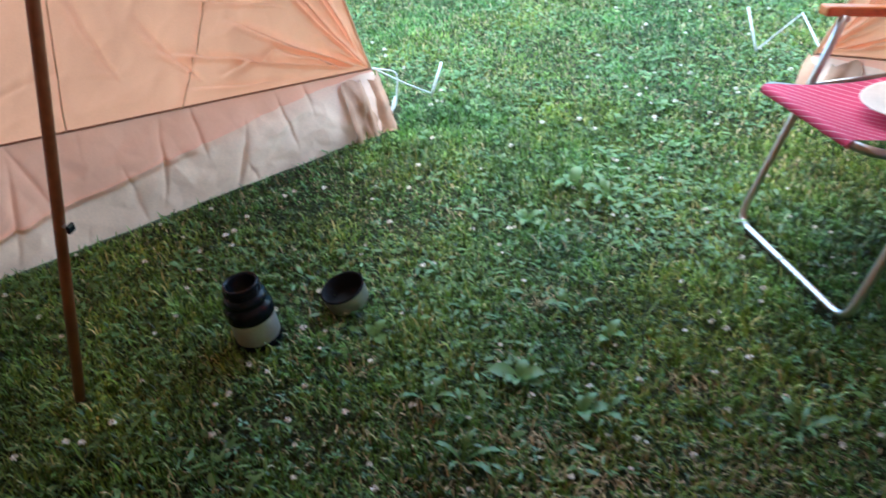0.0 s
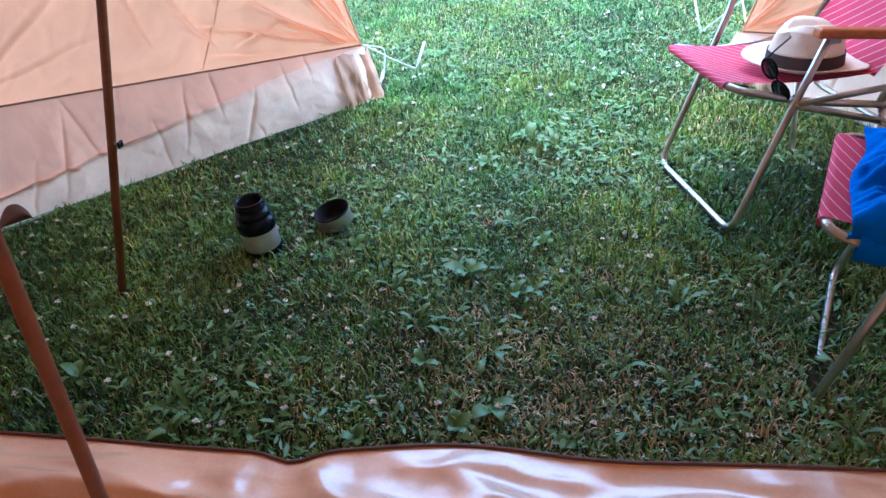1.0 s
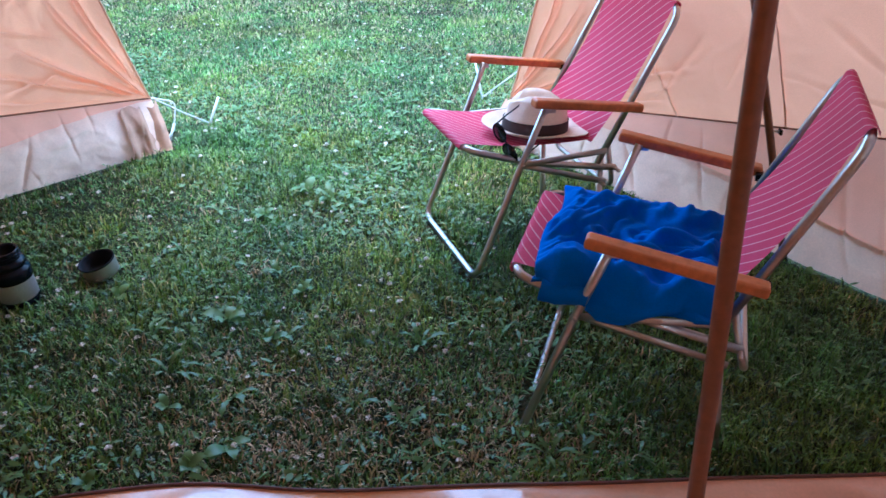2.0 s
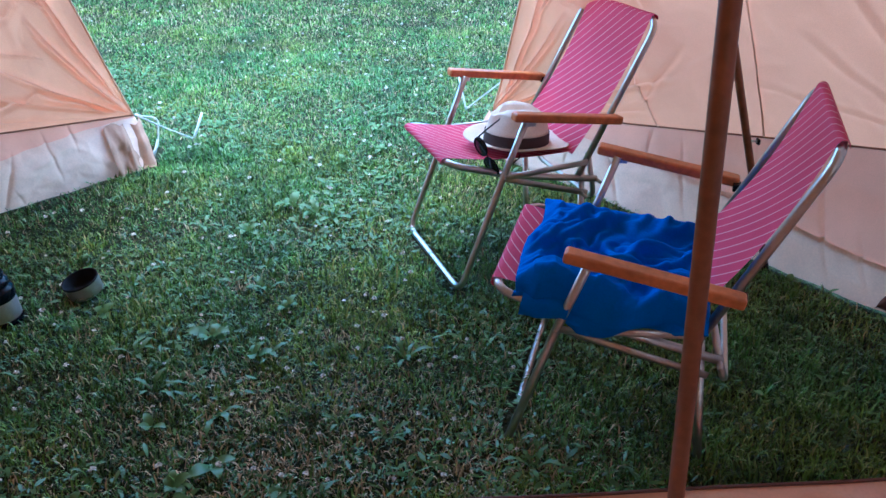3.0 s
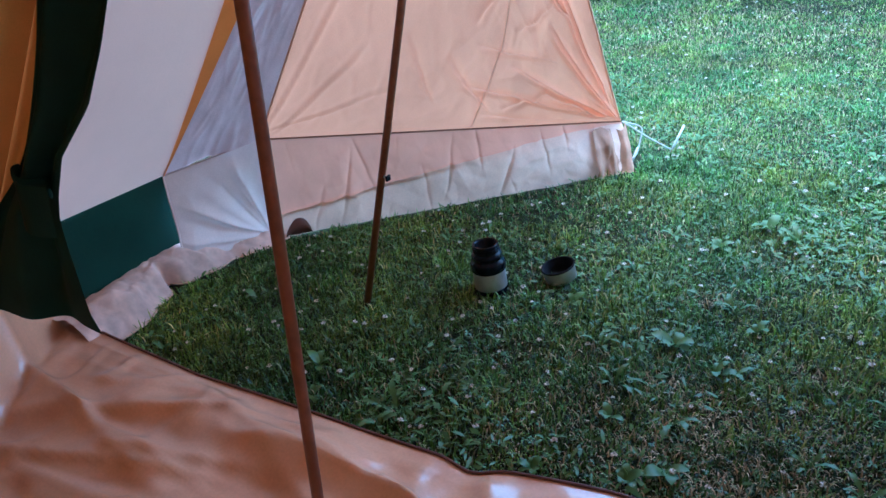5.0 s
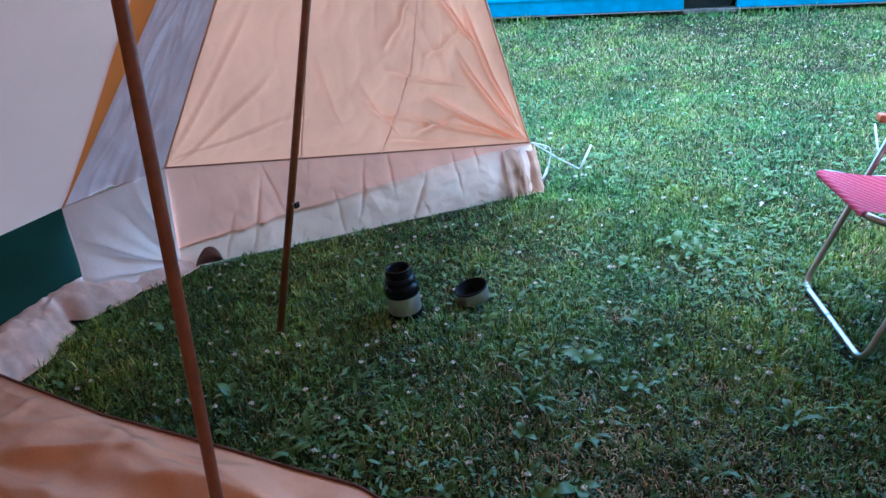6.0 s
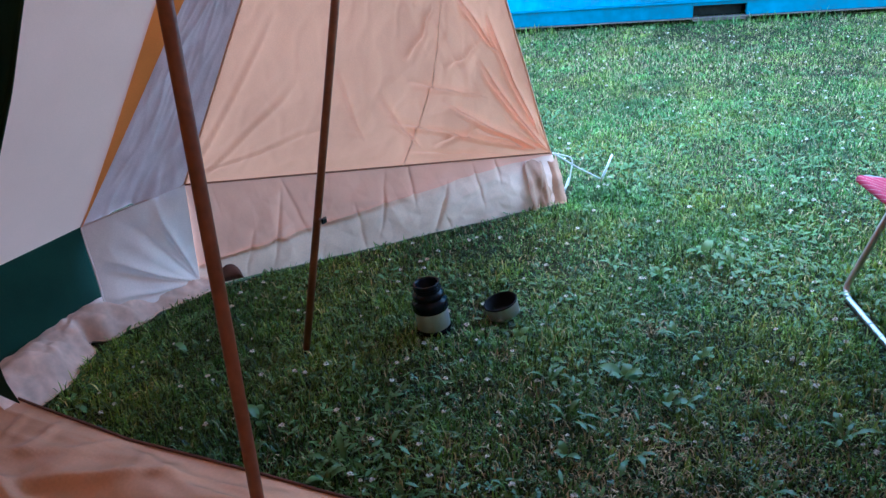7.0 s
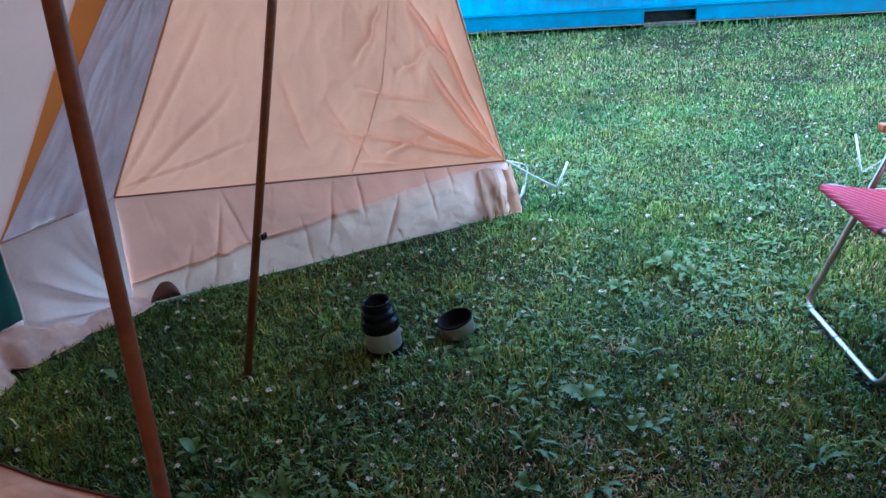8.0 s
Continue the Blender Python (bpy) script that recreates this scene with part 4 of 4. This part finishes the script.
FL.matrix_world = pose(-0.318, 1.49, 0.010, 2, -4, 0)


def cup():
    c = thing("cup", "steel flask cup with black inside lying tilted on grass", "cup")
    put("shell", lathe_mesh("shell", [(0.0, 0.0), (0.046, 0.0), (0.052, 0.005), (0.0555, 0.045), (0.056, 0.049)], BRUSHED), c, "steel outside")
    put("lining", lathe_mesh("lining", [(0.056, 0.048), (0.0565, 0.053), (0.054, 0.054), (0.0515, 0.050), (0.047, 0.012), (0.0, 0.008)], LINING), c, "black plastic lining and rim")
    return c


CU = cup()
CU.matrix_world = pose(-0.126, 1.642, 0.014, 8, -12, 0) @ Matrix.Scale(1.03, 4)


# ---- pegs and guy lines ----
def guy(name_label, peg_at, peg_top, knots, r=0.004):
    g = thing("guy_line", name_label, "guy line", "guy lines")
    tube("cord", knots, r, ROPE, g, "white cord", 6)
    p = thing("tent_peg", "white tent peg pushed into the lawn", "tent peg", "tent pegs")
    tube("shank", [peg_at, Vector(peg_at).lerp(Vector(peg_top), 0.5), peg_top], 0.007, ROPE, p, "", 6, 0.6)
    return g


guy("white guy line from the wing corner to a peg", (-0.125, 2.985, 0.0), (-0.085, 3.06, 0.12), [(-0.30, 2.80, 0.20), (-0.21, 2.90, 0.10), (-0.125, 2.985, 0.02)], 0.004)
guy("white cord loop at the wing corner", (-0.255, 2.80, 0.0), (-0.235, 2.84, 0.07), rounded([(-0.30, 2.80, 0.20), (-0.215, 2.84, 0.17), (-0.225, 2.79, 0.05), (-0.255, 2.76, 0.03), (-0.27, 2.74, 0.05)], 0.03), 0.0032)
guy("white guy line from the far wing corner", (1.185, 3.40, 0.0), (1.145, 3.49, 0.17), [(1.30, 2.96, 0.18), (1.38, 3.55, 0.12), (1.185, 3.40, 0.02)], 0.004)


# ---- blue container ----
def container():
    c = thing("shipping_container", "weathered blue steel shipping container on the grass", "container")
    ang = math.degrees(math.atan2(0.92, 3.68))
    m = pose(-0.294, 7.277, 0.0, 0, 0, ang)
    x0, x1, deep, high = -5.2, 7.0, 2.44, 2.6
    c.matrix_world = m

    def rail(a, b, name="bottom_rail", z0=0.065, z1=0.20):
        return part(name, box_bm((b - a, 0.06, z1 - z0), ((a + b) / 2, 0.03, (z0 + z1) / 2), 0.006), PAINT, c)

    pockets = ((0.0, 0.47), (2.55, 3.02))
    at = x0
    for a, b in pockets:
        rail(at, a)
        part("pocket_top", box_bm((b - a, 0.06, 0.03), ((a + b) / 2, 0.03, 0.185), 0.003), PAINT, c)
        part("pocket_sill", box_bm((b - a, 0.07, 0.02), ((a + b) / 2, 0.03, 0.04), 0.003), RUST, c, "rusty lower lip of the lifting pocket")
        part("pocket_back", box_bm((b - a, 0.02, 0.15), ((a + b) / 2, 0.30, 0.11), 0), DARK, c, "dark inside of the lifting pocket")
        at = b
    rail(at, x1)
    part("rail_lip", box_bm((x1 - x0, 0.10, 0.014), ((x0 + x1) / 2, 0.03, 0.205), 0.003), PAINT, c)
    part("rail_foot", box_bm((x1 - x0, 0.085, 0.010), ((x0 + x1) / 2, 0.03, 0.058), 0.002), RUST, c, "rusty lower edge of the rail")
    xs, pitch = [], 0.28
    x = x0
    while x < x1:
        xs += [(x, 0.03), (x + 0.07, 0.03), (x + 0.14, 0.066), (x + 0.21, 0.066)]
        x += pitch
    verts = [(x, y, z) for z in (0.205, high) for x, y in xs]
    k = len(xs)
    faces = [(i, i + 1, k + i + 1, k + i) for i in range(k - 1)]
    put("corrugated_side", mesh_of("corrugated_side", verts, faces, PAINT_WORN, False), c, "corrugated blue side panel with rust marks")
    part("body", box_bm((x1 - x0, deep, high - 0.2), ((x0 + x1) / 2, 0.08 + deep / 2, 0.2 + (high - 0.2) / 2), 0.01), PAINT, c)
    part("underframe", box_bm((x1 - x0, deep - 0.5, 0.14), ((x0 + x1) / 2, 0.4 + deep / 2, 0.09), 0), DARK, c, "dark underframe")
    return c


container()


def fringe():
    """Longer uncut grass and weeds along the container's foot."""
    rng = np.random.default_rng(44)
    verts, faces = [], []
    for _ in range(2600):
        t = rng.uniform(-4.5, 6.5)
        off = -abs(rng.normal(0, 0.06)) - 0.005
        x, y = -0.294 + 0.970 * t - 0.243 * off, 7.277 + 0.243 * t + 0.970 * off
        tall = 0.022 + 0.055 * rng.random() ** 3 * (1 + 0.9 * math.sin(t * 2.3 + 2 * math.sin(t * 5.1)))
        a, w = rng.uniform(0, 6.28), rng.uniform(0.002, 0.005)
        c, q = math.cos(a), math.sin(a)
        le = tall * rng.uniform(0.2, 0.8)
        b = len(verts)
        verts += [(x - q * w, y + c * w, -0.005), (x + q * w, y - c * w, -0.005), (x + q * w * 0.8 + c * le * 0.4, y - c * w * 0.8 + q * le * 0.4, tall * 0.7),
                  (x - q * w * 0.8 + c * le * 0.4, y + c * w * 0.8 + q * le * 0.4, tall * 0.7), (x + c * le, y + q * le, tall)]
        faces += [(b, b + 1, b + 2, b + 3), (b + 3, b + 2, b + 4)]
    return tagged(put("grass_fringe", mesh_of("grass_fringe", verts, faces, BLADE)), "uncut grass along the foot of the container", "grass", kind="stuff")


fringe()


# ---- weeds, clover, blossoms ----
def leaf_mesh(name, length, wide, arch, lobes, mat):
    verts, faces = [], []
    n = 8
    for i in range(n + 1):
        t = i / n
        w = wide * math.sin(math.pi * min(1, t * 0.93 + 0.05)) ** 0.8 * (0.35 + 0.65 * t if lobes else 1)
        if lobes and i % 2:
            w *= 0.55
        x, z = length * t * (1 - 0.12 * t), arch * math.sin(math.pi * t * 0.8) + 0.004
        for s in (-1, 0, 1):
            verts.append((x, s * w, z + (0.18 * w if s else 0)))
    for i in range(n):
        for s in (0, 1):
            faces.append((i * 3 + s, i * 3 + s + 1, i * 3 + s + 4, i * 3 + s + 3))
    return mesh_of(name, verts, faces, mat)


LEAVES = [leaf_mesh("leaf", 0.085, 0.013, 0.022, True, LEAF), leaf_mesh("leaf", 0.075, 0.017, 0.018, False, LEAF), leaf_mesh("leaf", 0.11, 0.016, 0.03, True, LEAF)]


WEED_SPOTS = ((0.47, 1.29), (0.51, 1.28), (0.33, 1.38), (-0.03, 1.51), (-0.15, 1.2), (0.14, 1.29), (0.61, 2.22), (0.46, 2.26), (-0.27, 0.73), (0.23, 1.14), (0.42, 1.04), (-0.26, 0.8), (0.09, 1.77), (0.31, 2.05), (0.14, 2.08), (0.53, 1.53), (0.16, 0.85), (1.19, 0.84), (0.86, 0.95), (0.45, 0.86), (0.39, 0.74), (-0.18, 0.98), (-0.11, 0.96), (-0.3, 0.8), (-0.6, 0.89), (1.21, 0.84), (0.9, 1.27), (0.55, 2.19), (0.44, 2.26), (0.61, 2.16))


def rosettes():
    rng = random.Random(5)
    spots = list(WEED_SPOTS)
    for _ in range(140):
        y = 0.75 + 4.6 * rng.random() ** 1.3
        spots.append((rng.uniform(-1.3, 2.3), y))
    for i, (x, y) in enumerate(spots):
        if not inside(x, y) or y < edge_y(x) + 0.06:
            continue
        r = thing("weed_rosette", "low broad-leaved weed rosette growing in the lawn", "weed", "weeds in the lawn")
        r.matrix_world = pose(x, y, ground_height(x, y), 0, 0, rng.uniform(0, 360))
        size = rng.uniform(0.7, 1.05) if i < len(WEED_SPOTS) else rng.uniform(0.35, 0.75)
        kind = rng.choice(LEAVES)
        for k in range(rng.randint(3, 6)):
            ob = new("leaf", kind)
            ob.parent = r
            ob.matrix_local = pose(0, 0, 0.004, rng.uniform(-14, 14), rng.uniform(-30, 4), k * 67 + rng.uniform(-25, 25)) @ Matrix.Scale(size * rng.uniform(0.7, 1.15), 4)


rosettes()


def clover(name, count, area, seed, size):
    rng = np.random.default_rng(seed)
    x0, x1, y0, y1 = area
    verts, faces = [], []
    for _ in range(count):
        x, y = rng.uniform(x0, x1), rng.uniform(y0, y1)
        if not inside(x, y) or y < edge_y(x) + 0.02 or noise.noise(Vector((x * 1.9, y * 1.9, 4))) + rng.uniform(-0.5, 0.5) < -0.05:
            continue
        z = rng.uniform(0.010, 0.022)
        a0, s = rng.uniform(0, 6.28), size * rng.uniform(0.6, 1.3)
        tx, ty = rng.uniform(-0.5, 0.5), rng.uniform(-0.5, 0.5)
        for k in range(3):
            a = a0 + k * 2.094
            b = len(verts)
            for rr, da in ((0, 0), (0.75, -0.5), (1.15, -0.2), (1.15, 0.2), (0.75, 0.5)):
                dx, dy = rr * s * math.cos(a + da), rr * s * math.sin(a + da)
                verts.append((x + dx, y + dy, z + dx * tx + dy * ty))
            faces.append((b, b + 1, b + 2, b + 3, b + 4))
    return tagged(put(name, mesh_of(name, verts, faces, CLOVER, False)), "small green clover leaves in the lawn", "clover", kind="stuff")


clover("clover_leaves", 16000, (-1.5, 2.5, 0.66, 4.5), 3, 0.0085)


def low_weeds(count, area, seed):
    """Small broad leaves lying among the blades."""
    rng = np.random.default_rng(seed)
    x0, x1, y0, y1 = area
    verts, faces = [], []
    for _ in range(count):
        x, y = rng.uniform(x0, x1), rng.uniform(y0, y1)
        if not inside(x, y) or y < edge_y(x) + 0.03 or noise.noise(Vector((x * 2.1 + 7, y * 2.1, 2))) + rng.uniform(-0.28, 0.28) < 0.10:
            continue
        a, le = rng.uniform(0, 6.28), rng.uniform(0.012, 0.042)
        wi, up, z = le * rng.uniform(0.07, 0.20), rng.uniform(-0.15, 0.75), rng.uniform(0.006, 0.022)
        roll = rng.uniform(-0.6, 0.6)
        c, s = math.cos(a), math.sin(a)
        b = len(verts)
        for t, w in ((0, 0.15), (0.35, 0.9), (0.7, 0.8), (1.0, 0.0)):
            for q in ((-1, 1) if w else (0,)):
                lx, ly = le * t, q * w * wi
                verts.append((x + c * lx - s * ly, y + s * lx + c * ly, z + up * le * t * (1 - 0.55 * t) + roll * ly))
        faces += [(b, b + 1, b + 3, b + 2), (b + 2, b + 3, b + 5, b + 4), (b + 4, b + 5, b + 6)]
    return tagged(put("low_weeds", mesh_of("low_weeds", verts, faces, LEAF)), "small broad green weed leaves among the grass", "weeds", kind="stuff")


low_weeds(34000, (-1.5, 2.5, 0.68, 4.2), 17)


def blossoms():
    rng = np.random.default_rng(8)
    verts, faces = [], []
    spots = [(rng.uniform(-1.2, 1.2), 0.74 + 1.9 * rng.random() ** 1.2) for _ in range(190)] + [(rng.uniform(-2.0, 4.0), rng.uniform(2.6, 7.0)) for _ in range(420)]
    for x, y in spots:
        r, z = rng.uniform(0.0048, 0.0088) * (1.25 if y > 2.6 else 1.0), rng.uniform(0.022, 0.038)
        for _ in range(22):
            d = rng.normal(size=3)
            d /= np.linalg.norm(d)
            d[2] = abs(d[2]) * 0.9 - 0.2
            side = np.cross(d, [0.3, 0.2, 1.0])
            side /= np.linalg.norm(side)
            c = np.array([x, y, z])
            b = len(verts)
            verts += [c + side * r * 0.3, c + d * r * 1.15 + side * r * 0.22, c + d * r * 1.15 - side * r * 0.22, c - side * r * 0.3]
            faces.append((b, b + 1, b + 2, b + 3))
    return tagged(put("clover_blossoms", mesh_of("clover_blossoms", verts, faces, BLOSSOM, False)), "small whitish clover flower heads dotted over grass", "clover flowers", kind="stuff")


blossoms()
